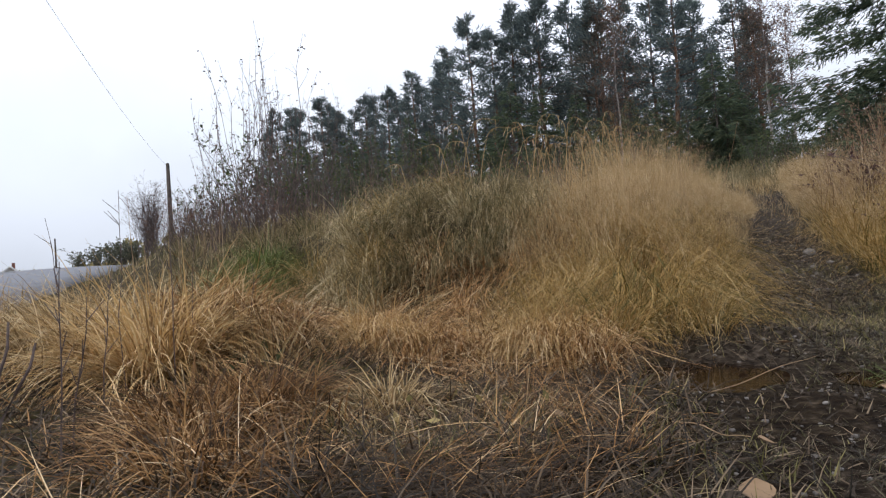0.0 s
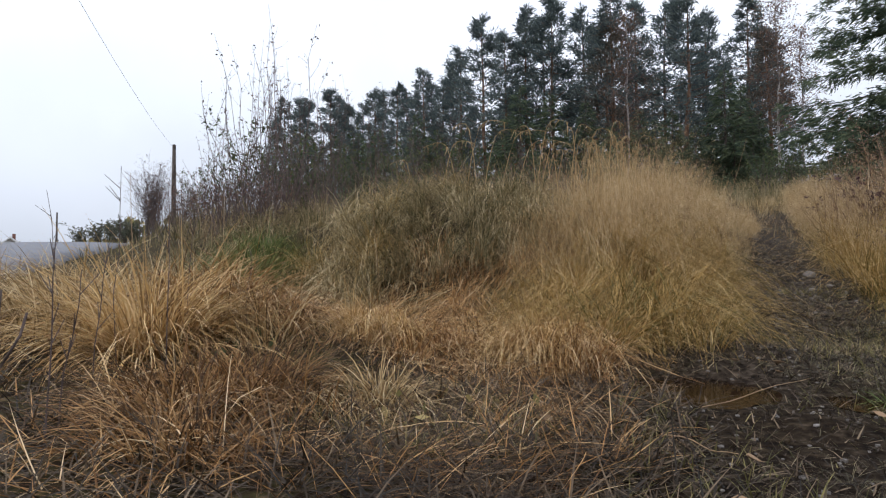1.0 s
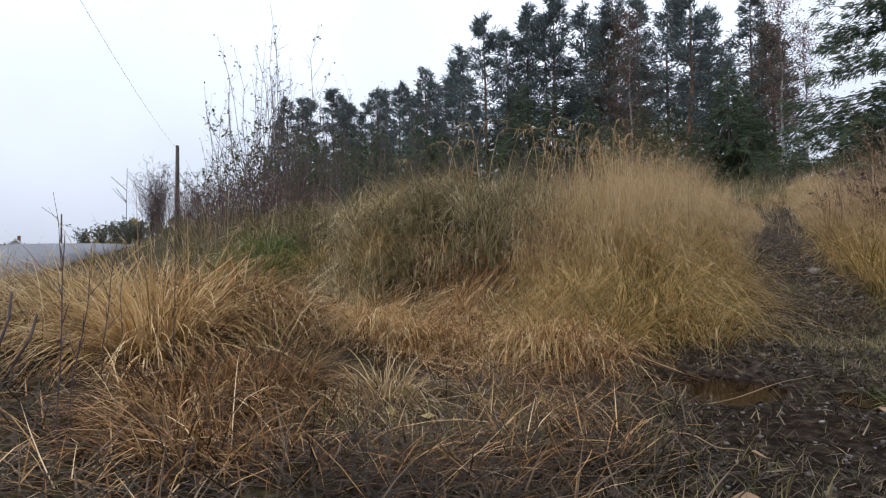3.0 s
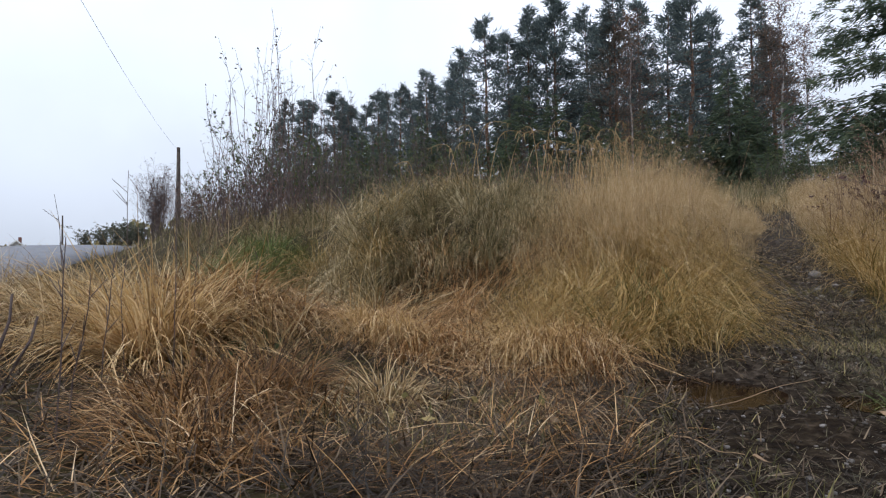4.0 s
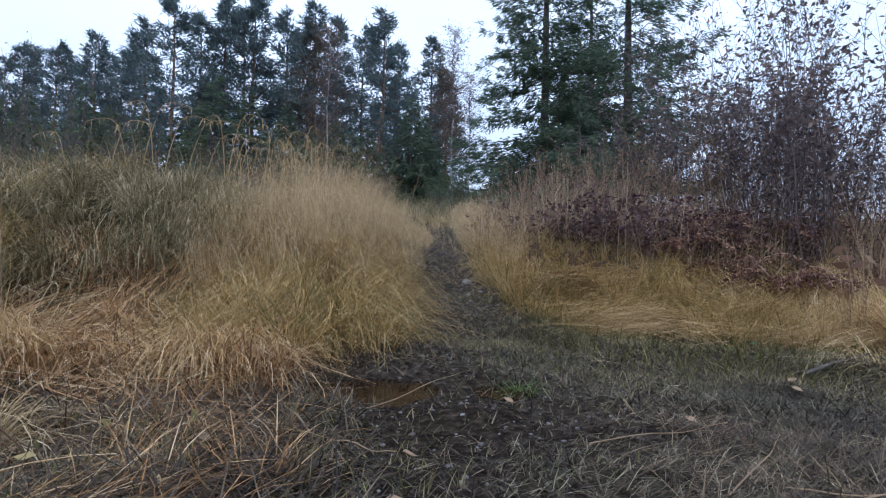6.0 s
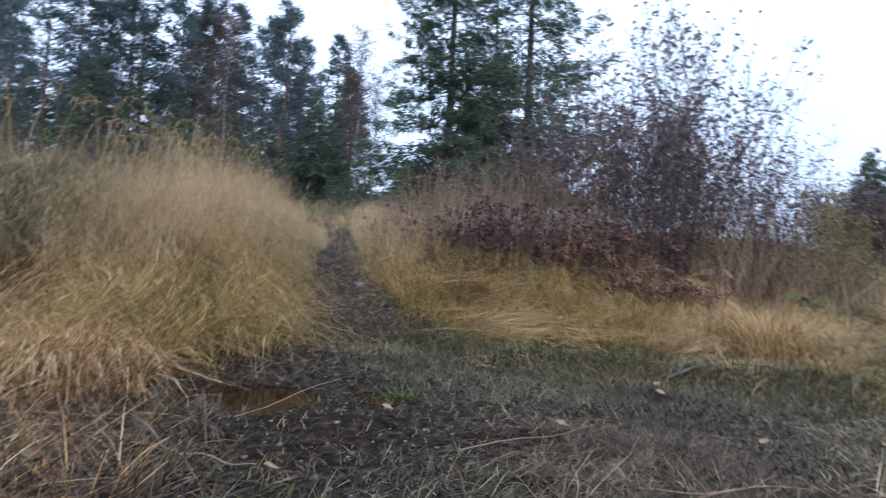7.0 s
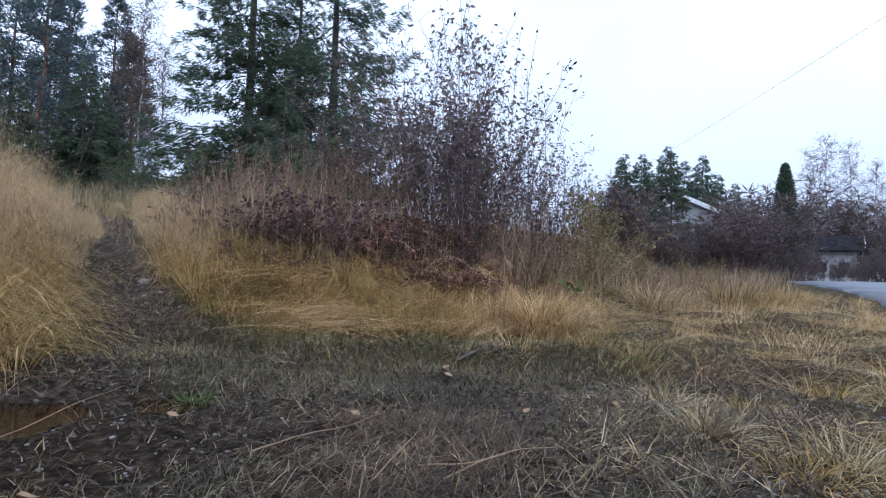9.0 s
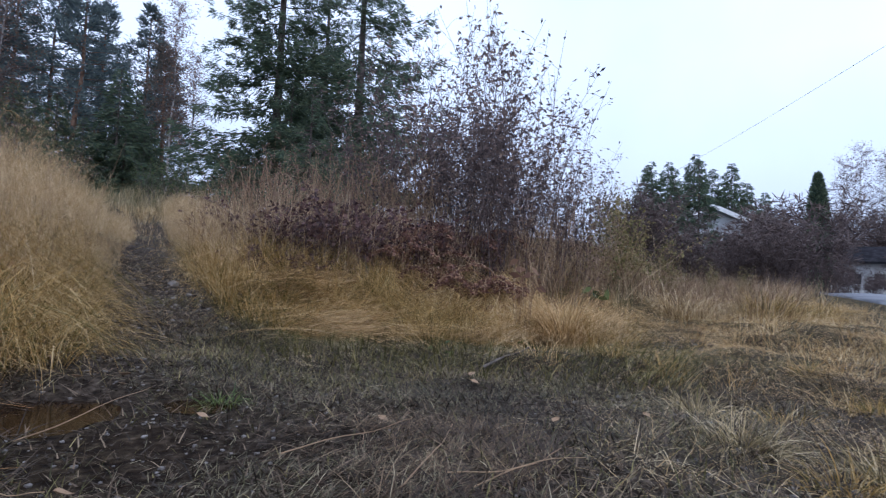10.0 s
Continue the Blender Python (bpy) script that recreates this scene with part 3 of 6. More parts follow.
def shrub(name, label, category, stems, tall, spread, leaf, leaf_size, leaves, seed, twigs=7, bark=TWIG, thick=0.011, group="", wild=0.35, slim=0.55):
    """A many-stemmed bush: wavering stems from one foot, side twigs, leaves on the twigs."""
    r = np.random.default_rng(seed)
    ob = thing(name, label, category, group)
    wood, at = [], []
    for _ in range(stems):
        a, out = r.uniform(0, 2 * np.pi), abs(r.normal(0, spread))
        ln = tall * r.uniform(0.55, 1.0)
        s = np.linspace(0, 1, 6)
        foot = r.normal(0, 0.16 * spread + 0.04, 2)
        pts = np.stack([foot[0] + np.cos(a) * out * s ** 1.3, foot[1] + np.sin(a) * out * s ** 1.3, ln * s - 0.08], 1)
        pts[1:, :2] += np.cumsum(r.normal(0, 0.018 * tall, (5, 2)), axis=0)
        wood.append(tube(pts, np.linspace(thick, thick * 0.2, 6), 4))
        for _ in range(twigs):
            u = r.uniform(0.25, 0.98)
            b = np.array([np.interp(u, s, pts[:, i]) for i in range(3)])
            w = ln * wild * r.uniform(0.3, 1.0) * (1.15 - u)
            d = np.array([r.normal(0, 0.6), r.normal(0, 0.6), r.uniform(0.4, 1.2)])
            d *= w / np.linalg.norm(d)
            e = b + d
            mid = b + d * 0.5 + r.normal(0, 0.05 * w, 3)
            wood.append(tube([b, mid, e], [thick * 0.35, thick * 0.25, thick * 0.1], 3))
            for _ in range(leaves):
                at.append(b + d * r.uniform(0.3, 1.05) + r.normal(0, 0.015, 3))
        if leaves:
            at += [pts[-1] + r.normal(0, 0.02, 3) for _ in range(max(1, leaves // 2))]
    put("branchwork", mesh_from(*merged(wood), "branchwork"), bark, ob)["kind"] = "stuff"
    if leaves:
        put("foliage", mesh_from(*leaf_quads(np.array(at), r.uniform(0.6, 1.2, len(at)) * leaf_size, 0.6, 0.4 if slim > 0.3 else -0.6, slim), "foliage"), leaf, ob)
    return ob


def birch(name, label, tall, seed, leaf=None, group=""):
    r = np.random.default_rng(seed)
    ob = thing(name, label, "tree", group)
    zs = np.linspace(-0.3, tall, 8)
    trunk = np.concatenate([np.cumsum(r.normal(0, 0.07, (8, 2)), axis=0), zs[:, None]], 1)
    put("trunk", mesh_from(*tube(trunk, np.linspace(0.0055 * tall + 0.01, 0.01, 8), 6), "trunk"), BARK_BIRCH, ob)
    wood = []
    at = []
    for k in range(70):
        t = 0.3 + 0.7 * (k + r.random()) / 70
        b = np.array([np.interp(t * tall, zs, trunk[:, i]) for i in range(3)])
        ln = tall * 0.3 * (1.12 - t) ** 0.8 * r.uniform(0.5, 1.2) * min(1, 3 * (t - 0.2))
        a = r.uniform(0, 2 * np.pi)
        s = np.linspace(0, 1, 4)
        pts = b + np.stack([np.cos(a) * s * ln * 0.75, np.sin(a) * s * ln * 0.75, ln * (0.8 * s - 0.4 * s ** 2)], 1)
        wood.append(tube(pts, np.linspace(0.014, 0.005, 4), 3))
        for _ in range(9):
            c = b + (pts[-1] - b) * r.uniform(0.3, 1.0)
            e = c + np.array([r.normal(0, 0.3), r.normal(0, 0.3), r.normal(0.1, 0.3)]) * ln * 0.7
            wood.append(tube([c, (c + e) / 2 + r.normal(0, 0.04, 3), e], [0.007, 0.006, 0.004], 3))
            at.append(e)
    put("branchwork", mesh_from(*merged(wood), "branchwork"), TWIG_FAR, ob)["kind"] = "stuff"
    if leaf is not None:
        at = np.repeat(np.array(at), 3, axis=0) + r.normal(0, 0.2, (3 * len(at), 3))
        put("foliage", mesh_from(*leaf_quads(at, 0.1, 0.6, 0.3, 0.6), "foliage"), leaf, ob)
    return ob


def stand(proto, spots, sink=0.0):
    """Sets the first spot with the thing itself and the others with copies: (heading, distance, size)."""
    r = random.Random(len(spots) * 7 + len(proto.name))
    for k, (az, d, s) in enumerate(spots):
        x, y = polar(az, d)
        m = pose(x, y, ground_at(x, y) - sink, 0, 0, r.uniform(0, 360)) @ Matrix.Scale(s, 4)
        if k == 0:
            first = m
        else:
            copy_thing(proto, m)
    proto.matrix_basis = first


def size_for(az, d, el, base_tall):
    """The size at which a tree of base_tall reaches the elevation el (degrees) from the eye."""
    x, y = polar(az, d)
    return max(0.3, (0.5 + d * math.tan(radians(el)) - ground_at(x, y)) / base_tall)


PINES = [(-41, 52, 17.0), (-38.5, 50, 18.3), (-35.8, 54, 17.0), (-33.5, 50, 17.8), (-31.2, 47, 18.6), (-28.5, 46, 19.6), (-26.2, 48, 18.8),
         (-24.0, 42, 21.5), (-22.3, 40, 23.8), (-20.2, 43, 23.0), (-18.4, 41, 24.6), (-16.5, 44, 24.4), (-14.6, 40, 25.6), (-12.6, 43, 24.2),
         (-10.8, 44, 22.6), (-8.8, 40, 25.6), (-6.6, 43, 24.4), (-4.6, 41, 23.5), (-2.2, 38, 25.8), (-0.2, 41, 22.6), (2.0, 39, 22.8), (3.6, 42, 20.6)]
pine_a = pine("pine", "tall pine with a dark ragged crown on the hill", 14, 2.8, 0.2, HAZED_PINE_NEEDLE, 1)
pine_b = pine("pine", "tall pine with a thin crown and bare lower trunk", 14, 2.5, 0.28, HAZED_PINE_NEEDLE, 2, limbs_n=56)
pine_c = pine("pine", "dense dark pine in the forest edge", 14, 3.0, 0.14, HAZED_PINE_NEEDLE, 3, limbs_n=74)
pine_e = pine("pine", "pine with a wide flat-topped crown", 14, 3.1, 0.34, HAZED_PINE_NEEDLE, 6, limbs_n=54, sprays=11)
pine_d = pine("pine", "pine with rust-brown needles among green ones", 14, 2.2, 0.3, RUST_NEEDLE, 4, limbs_n=50)
groups = [[], [], [], []]
back = random.Random(5)
for k, (az, d, el) in enumerate(PINES):
    az, d = az + back.uniform(-0.7, 0.7), d + back.uniform(-2.5, 2.5)
    groups[(k * 3 + k // 4) % 4].append((az, d, size_for(az, d, el - back.uniform(0, 0.9), 14)))
for k in range(12):
    az = -43 + 47 * (k + back.random()) / 12
    d = back.uniform(48, 70)
    top = (15.0 if az < -26 else 19.5) - back.uniform(0, 3.5)
    groups[2 if k % 2 else 0].append((az, d, size_for(az, d, top, 14)))
for k, (az, d, el) in enumerate(((-42.2, 55, 16.2), (-40, 58, 16.4), (-37, 57, 16.8), (-34.6, 56, 16.2), (-32.4, 58, 17.2), (-30, 55, 17.6), (-27.5, 56, 18.2), (-25.2, 52, 19.5), (-29.2, 60, 17.0), (-36, 60, 16.0))):
    groups[(0, 2)[k % 2]].append((az, d, size_for(az, d, el, 14)))
for k in range(13):
    az, d = -40 + 46 * (k + back.random()) / 13, back.uniform(62, 80)
    groups[2].append((az, d, size_for(az, d, (13.5 if az < -26 else 17.5) - back.uniform(0, 2.5), 14)))
for p, g in zip((pine_a, pine_b, pine_c, pine_e), groups):
    stand(p, g)
stand(pine_d, [(-9.8, 39, size_for(-9.8, 39, 23.5, 14)), (4.2, 38, size_for(4.2, 38, 20, 14))])

young = spruce("young_spruce", "dark young spruce under the pines", 7, 2.3, 0.03, 11, 0.6, 0.66, "young spruces under the pines", 5)
stand(young, [(-29, 36, size_for(-29, 36, 15.5, 7)), (-33, 38, size_for(-33, 38, 14, 7)), (-24.5, 37, size_for(-24.5, 37, 14, 7)), (-18.5, 34, size_for(-18.5, 34, 18, 7)),
              (-15.5, 36, size_for(-15.5, 36, 17, 7)), (-12, 35, size_for(-12, 35, 16, 7)), (-7, 35, size_for(-7, 35, 15, 7)), (0.5, 34, size_for(0.5, 34, 17.5, 7)),
              (1.8, 36, size_for(1.8, 36, 16, 7)), (-37, 40, size_for(-37, 40, 13, 7)), (-21, 38, size_for(-21, 38, 15, 7)), (-9.5, 33, size_for(-9.5, 33, 14, 7)), (-4, 36, size_for(-4, 36, 14.5, 7)), (-2, 33, size_for(-2, 33, 13, 7)), (3.2, 35, size_for(3.2, 35, 13.5, 7)), (-27, 36, size_for(-27, 36, 14, 7)), (-40, 42, size_for(-40, 42, 13.5, 7)), (1.2, 33, 0.5), (2.7, 34, 0.42), (5.9, 33, 0.38), (-8.3, 31, 0.6), (-5.5, 31, 0.6), (-35, 37, size_for(-35, 37, 13.5, 7))])

near_spruce = spruce("spruce", "tall green spruce with drooping branches beside the track", 13, 2.9, 0.03, 21, 1.5, 0.22, m=16, per_metre=15)
stand(near_spruce, [(14.1, 22, 1.35)])
thin_spruce = spruce("spruce", "tall thin-branched spruce with light showing through", 13, 3.2, 0.08, 22, 1.1, 0.23, m=13, per_metre=12)
stand(thin_spruce, [(22.1, 21, 1.25), (18.6, 26, 1.1)])
small_spruce = spruce("spruce", "small dark spruce beneath the tall ones", 4, 1.2, 0.03, 23, 1.2, 0.3)
stand(small_spruce, [(17.5, 16, 0.95), (22.5, 20, 1.2), (15.5, 20, 1.2), (19.5, 16, 0.7)])

white_birch = birch("birch", "slim birch with a pale bare trunk at the forest edge", 10, 31, ORANGE_LEAF, "birches at the forest edge")
stand(white_birch, [(-7.9, 30, 0.95), (4.6, 31, 1.05), (6.4, 33, 0.85)])

# ---- left bank: saplings and thicket ----
sapling = shrub("sapling", "bare grey sapling with a few hanging leaves", "sapling", 12, 3.4, 0.6, DARK_LEAF, 0.05, 1, 41, 13, TWIG, 0.009, "saplings on the bank", 0.3)
stand(sapling, [(-46.0, 9.0, 0.92), (-43.0, 8.8, 1.0), (-41.0, 9.4, 0.87), (-44.5, 9.8, 0.98), (-48.5, 9.6, 0.7), (-37.5, 9.5, 0.75), (-34.0, 10.5, 0.8), (-30, 11, 0.78), (-26, 11, 0.66), (-39, 10, 0.8)])
thicket = shrub("thicket", "tangle of dark leafless twigs on the bank", "bush", 24, 1.5, 0.6, FERN, 0.05, 1, 42, 9, TWIG, 0.008, "thicket along the bank", 0.5)
rt = random.Random(3)
stand(thicket, [(-50.5, 13, 0.95), (-49, 11, 0.8), (-47.5, 10, 0.75), (-46, 9.4, 0.7), (-44.5, 9, 0.7), (-43, 8.6, 0.6), (-52, 16, 1.0), (-53, 21, 1.2), (-51.5, 18, 1.1), (-48, 13, 1.0)]
      + [(-42 + 3.1 * k + rt.uniform(-1, 1), rt.uniform(9.0, 14), rt.uniform(0.6, 1.0)) for k in range(13)])
leafy = shrub("leafy_bush", "grey-green leafy bush behind the bank", "bush", 26, 2.2, 0.7, GREEN_LEAF, 0.075, 4, 43, 8, BARK_GREY, 0.011, "leafy bushes behind the bank", 0.4)
stand(leafy, [(-44, 13, 1.15), (-39.5, 13.5, 1.1), (-47, 15, 1.0), (-35, 15, 1.1), (-31, 16, 1.1), (-26, 17, 1.15), (-22, 16, 0.9), (-18, 17, 0.9), (-41.5, 17, 1.3), (-50, 20, 1.1), (3.4, 17, 0.7), (5.2, 19, 0.85), (7.0, 18, 0.8), (9.0, 20, 0.8)])
bare_tree = shrub("bare_tree", "bare rounded tree beside the road", "tree", 60, 4.2, 0.95, FAR_BRUSH, 0.2, 4, 44, 16, TWIG_FAR, 0.012, "", 0.6, 0.06)
stand(bare_tree, [(-54.0, 32, 1.0)])
hedge = shrub("roadside_bush", "low green bush beside the road", "bush", 34, 1.7, 1.0, GREY_LEAF, 0.12, 6, 45, 9, BARK_GREY, 0.012, "low bushes beside the road", 0.5)
stand(hedge, [(-57.0, 40, 0.9), (-58.2, 42, 0.8), (-56.0, 38, 1.0), (-59.5, 46, 0.7), (-55.3, 35, 0.8)])

# ---- right mound: bushes ----
willow = shrub("willow_bush", "upright dark-stemmed bush with withered grey-brown leaves", "bush", 16, 3.2, 0.7, DARK_LEAF, 0.07, 3, 51, 21, TWIG, 0.0075, "bushes on the mound", 0.5, 0.42)
stand(willow, [(az, d + 0.7, 1.08 * s) for az, d, s in ((33, 6.6, 0.95), (36.5, 6.2, 1.0), (39.5, 6.3, 0.95), (42.5, 6.6, 0.8), (29.5, 7.2, 1.0), (35, 7.6, 1.15), (38.5, 7.4, 1.0), (45.5, 7.0, 0.6), (26.5, 7.8, 0.95), (23.0, 8.6, 0.85), (31.5, 8.4, 1.1))])
brown_bush = shrub("brown_bush", "low red-brown leafy bush on the mound", "bush", 18, 1.85, 0.65, BROWN_LEAF, 0.045, 3, 52, 9, STALK, 0.007, "low bushes on the mound", 0.4)
stand(brown_bush, [(az, d + 0.5, s) for az, d, s in ((22, 7.6, 0.85), (26, 7.2, 0.8), (29.5, 7.0, 0.75), (33, 6.8, 0.7), (37.5, 6.4, 0.75), (42, 6.2, 0.8), (45.5, 6.4, 0.75), (24, 8.2, 1.1), (19.5, 8, 0.9), (30, 7, 1.0), (17.5, 9.5, 0.9), (10.5, 7.2, 0.6), (13, 7.0, 0.72), (15.5, 7.2, 0.8), (12, 8.4, 0.8), (18.5, 6.9, 0.75), (14.5, 9.0, 0.95), (32, 8.6, 1.25), (36, 8.4, 1.2), (39.5, 8.2, 1.1), (43, 8.0, 0.95), (34, 9.6, 1.4), (41, 9.4, 1.1), (28, 9.0, 1.25))])
bramble = shrub("bramble", "low arching bramble with withered purple leaves", "bush", 20, 0.8, 0.6, PURPLE_LEAF, 0.062, 4, 54, 9, TWIG, 0.006, "brambles on the mound", 0.5)
stand(bramble, [(12.2, 6.8, 0.65), (14.0, 6.6, 0.75), (16.6, 6.5, 0.85), (18.8, 6.45, 0.95), (20.8, 6.5, 1.0), (23.0, 6.4, 0.95), (25.4, 6.6, 0.9), (28.2, 6.7, 0.85),
                (31.0, 6.9, 0.8), (33.6, 6.9, 0.7), (36.4, 6.9, 0.7), (17.8, 5.9, 0.42), (12.8, 5.9, 0.42)])
olive_bush = shrub("olive_bush", "yellow-green leafy bush at the mound's edge", "bush", 30, 1.6, 0.5, OLIVE_LEAF, 0.042, 4, 53, 10, STALK, 0.005, "leafy bushes at the mound's edge", 0.4)
stand(olive_bush, [(47.5, 7.6, 0.95), (49.5, 8.4, 1.0), (51, 9, 0.9), (53.5, 10, 0.8), (48.5, 10, 1.25), (56.5, 11, 0.55), (59.5, 12.5, 0.5), (28, 9.5, 1.1)])

# ---- far side: woods, houses ----
far_fir = spruce("fir", "tall dark fir beyond the houses", 12, 3.4, 0.05, 61, 1.0, 0.8, "firs beyond the houses", 3, 20)
stand(far_fir, [(az, d, size_for(az, d, el, 12)) for az, d, el in (
    (51.2, 64, 12.2), (53.1, 66, 12.4), (55.4, 65, 13.0), (56.9, 67, 11.6), (58.5, 65, 12.0), (59.8, 66, 10.2), (61.2, 68, 9.3), (54.3, 68, 10.6))]
      )
garden_fir = spruce("fir", "dark green fir in front of the grey house", 8, 2.2, 0.03, 65, 1.3, 0.5, "firs beyond the houses", 7, 11)
stand(garden_fir, [(55.8, 44, 1.2), (53.7, 46, 1.1), (51.6, 47, 1.1), (58.3, 62, 1.3)])
brush = shrub("roadside_thicket", "leafless purple-brown thicket beyond the verge", "bush", 22, 3.4, 1.2, FAR_BRUSH, 0.4, 6, 62, 6, TWIG_FAR, 0.02, "leafless thickets beyond the verge", 0.5, 0.11)
rb = random.Random(9)
thickets = [(49 + 0.8 * k + rb.uniform(-0.4, 0.4), rb.uniform(26, 38), rb.uniform(0.85, 1.35)) for k in range(30)]
thickets += [(58.5 + 0.75 * k + rb.uniform(-0.4, 0.4), rb.uniform(40, 50), rb.uniform(1.3, 1.9)) for k in range(24)]
stand(brush, [(az, d, s * (0.3 if 67.3 < az < 70.9 else 0.42 if 66.0 < az < 71.6 else 0.7 if 54.5 < az < 59.5 else 1)) for az, d, s in thickets])
rear_brush = shrub("woodland_edge_tree", "bare brown tree in the woodland edge", "tree", 16, 7.0, 1.8, FAR_BRUSH, 0.6, 7, 63, 12, TWIG_FAR, 0.026, "bare trees in the woodland edge", 0.4, 0.1)
stand(rear_brush, [(60 + 0.8 * k + rb.uniform(-0.5, 0.5), rb.uniform(60, 72), rb.uniform(0.95, 1.25)) for k in range(24)])
road_birch = birch("birch", "bare birch with a white trunk beyond the road", 11, 64, BROWN_LEAF, "birches beyond the road")
stand(road_birch, [(az, 62, size_for(az, 62, el, 11)) for az, el in ((67.9, 12.6), (66.9, 11.6), (69.9, 11.8), (71.3, 10.2), (73.0, 11.0))])


def cypress():
    r = np.random.default_rng(71)
    ob = thing("cypress", "dark green columnar cypress in a garden", "tree")
    put("trunk", mesh_from(*tube([(0, 0, -0.3), (0, 0, 3), (0, 0, 6.5)], [0.12, 0.08, 0.02], 6), "trunk"), BARK_GREY, ob)
    n = 5200
    t = r.random(n) ** 0.8
    rad = 0.75 * np.minimum(1, 0.55 + t * 1.2) * (1 - t ** 2.6) * (0.75 + 0.3 * r.random(n)) * (1 + 0.12 * np.sin(9 * t))
    a = r.uniform(0, 2 * np.pi, n)
    at = np.stack([rad * np.cos(a), rad * np.sin(a), 0.2 + 6.9 * t], 1)
    put("crown", mesh_from(*leaf_quads(at, 0.3, 0.7, -0.9, 0.35), "crown"), SPRUCE_NEEDLE, ob)
    stand(ob, [(65.1, 40, 1.0)])


cypress()


def gable_house(label, x, y, turn, w, l, eaves, ridge, wall_mat, roof_mat, windows, chimney=True):
    ob = thing("house", label, "house", at=(x, y, ground_at(x, y) - 0.2))
    ob.rotation_euler = (0, 0, radians(turn))
    bm = bmesh.new()
    lo = [bm.verts.new(p) for p in ((-w / 2, -l / 2, -0.5), (w / 2, -l / 2, -0.5), (w / 2, l / 2, -0.5), (-w / 2, l / 2, -0.5))]
    hi = [bm.verts.new((v.co.x, v.co.y, eaves)) for v in lo]
    g0, g1 = bm.verts.new((0, -l / 2, ridge)), bm.verts.new((0, l / 2, ridge))
    bm.faces.new((lo[0], lo[1], hi[1], g0, hi[0]))
    bm.faces.new((lo[2], lo[3], hi[3], g1, hi[2]))
    bm.faces.new((lo[1], lo[2], hi[2], hi[1]))
    bm.faces.new((lo[3], lo[0], hi[0], hi[3]))
    part("wall", bm, wall_mat, ob)
    ov, k = 0.5, (ridge - eaves) / (w / 2)
    for sgn in (-1, 1):
        bm = bmesh.new()
        a = [(0, ridge + 0.05), (sgn * (w / 2 + ov), eaves - ov * k + 0.05)]
        vs = [bm.verts.new((px, py, pz + dz)) for dz in (0, 0.16) for py in (-l / 2 - ov, l / 2 + ov) for px, pz in a]
        for f in ((0, 1, 3, 2), (4, 5, 7, 6), (0, 1, 5, 4), (2, 3, 7, 6), (0, 2, 6, 4), (1, 3, 7, 5)):
            bm.faces.new([vs[i] for i in f])
        roof = part("roof", bm, roof_mat, ob, "dark tiled roof slope")
        for end in (-1, 1):
            bm = bmesh.new()
            vs = [bm.verts.new((px, end * (l / 2 + ov + d), pz + dz)) for dz in (-0.2, 0.2) for d in (0.0, 0.06) for px, pz in a]
            for f in ((0, 1, 3, 2), (4, 5, 7, 6), (0, 1, 5, 4), (2, 3, 7, 6), (0, 2, 6, 4), (1, 3, 7, 5)):
                bm.faces.new([vs[i] for i in f])
            part("bargeboard", bm, PAINT_WHITE, roof, "white bargeboard")
    if chimney:
        part("chimney", box((0.6, 0.6, 1.5), (0.4, 0.8, ridge + 0.25)), BRICK_RED, ob, "brick chimney", 0.02)
    for px, py, pz, ww, hh, face in windows:
        size = (ww, 0.1, hh) if face == "y" else (0.1, ww, hh)
        win = part("window", box(size, (px, py, pz)), PAINT_WHITE, ob, "white window frame", 0.01)
        inner = (ww - 0.16, 0.13, hh - 0.16) if face == "y" else (0.13, ww - 0.16, hh - 0.16)
        part("pane", box(inner, (px, py, pz)), GLASS_DARK, win, "dark glass pane")
    return ob


hx, hy = polar(56.6, 56.5)
gable_house("grey house with white bargeboards among the trees", hx, hy, -52, 5.4, 7.0, 6.2, 7.5, PAINT_GREY, ROOF_DARK,
            [(-1.3, -3.5, 4.7, 1.1, 1.2, "y"), (1.3, -3.5, 4.7, 1.1, 1.2, "y"), (-1.3, -3.5, 1.7, 1.1, 1.2, "y"), (1.3, -3.5, 1.7, 1.1, 1.2, "y"), (2.7, -1.6, 4.7, 1.1, 1.2, "x"), (2.7, 1.6, 4.7, 1.1, 1.2, "x")], False)
sx, sy = polar(67.7, 54)
gable_house("low white house with a dark roof beyond the thicket", sx, sy, 22, 3.6, 4.4, 2.75, 3.75, PAINT_WHITE, ROOF_DARK,
            [(-1.8, -1.4, 1.4, 0.8, 0.9, "x"), (-1.8, 0, 1.4, 0.8, 0.9, "x"), (-1.8, 1.4, 1.4, 0.8, 0.9, "x"), (-0.8, -2.3, 1.4, 0.7, 0.9, "y"), (0.8, -2.3, 1.4, 0.7, 0.9, "y")], False)
lx, ly = polar(-64.0, 160)
gable_house("pale house with a dark roof over the hill", lx, ly, 60, 4.6, 5.0, 1.2, 3.2, PAINT_WHITE, ROOF_DARK, [(-0.9, -2.5, 0.9, 0.7, 0.6, "y"), (0.9, -2.5, 0.9, 0.7, 0.6, "y")])

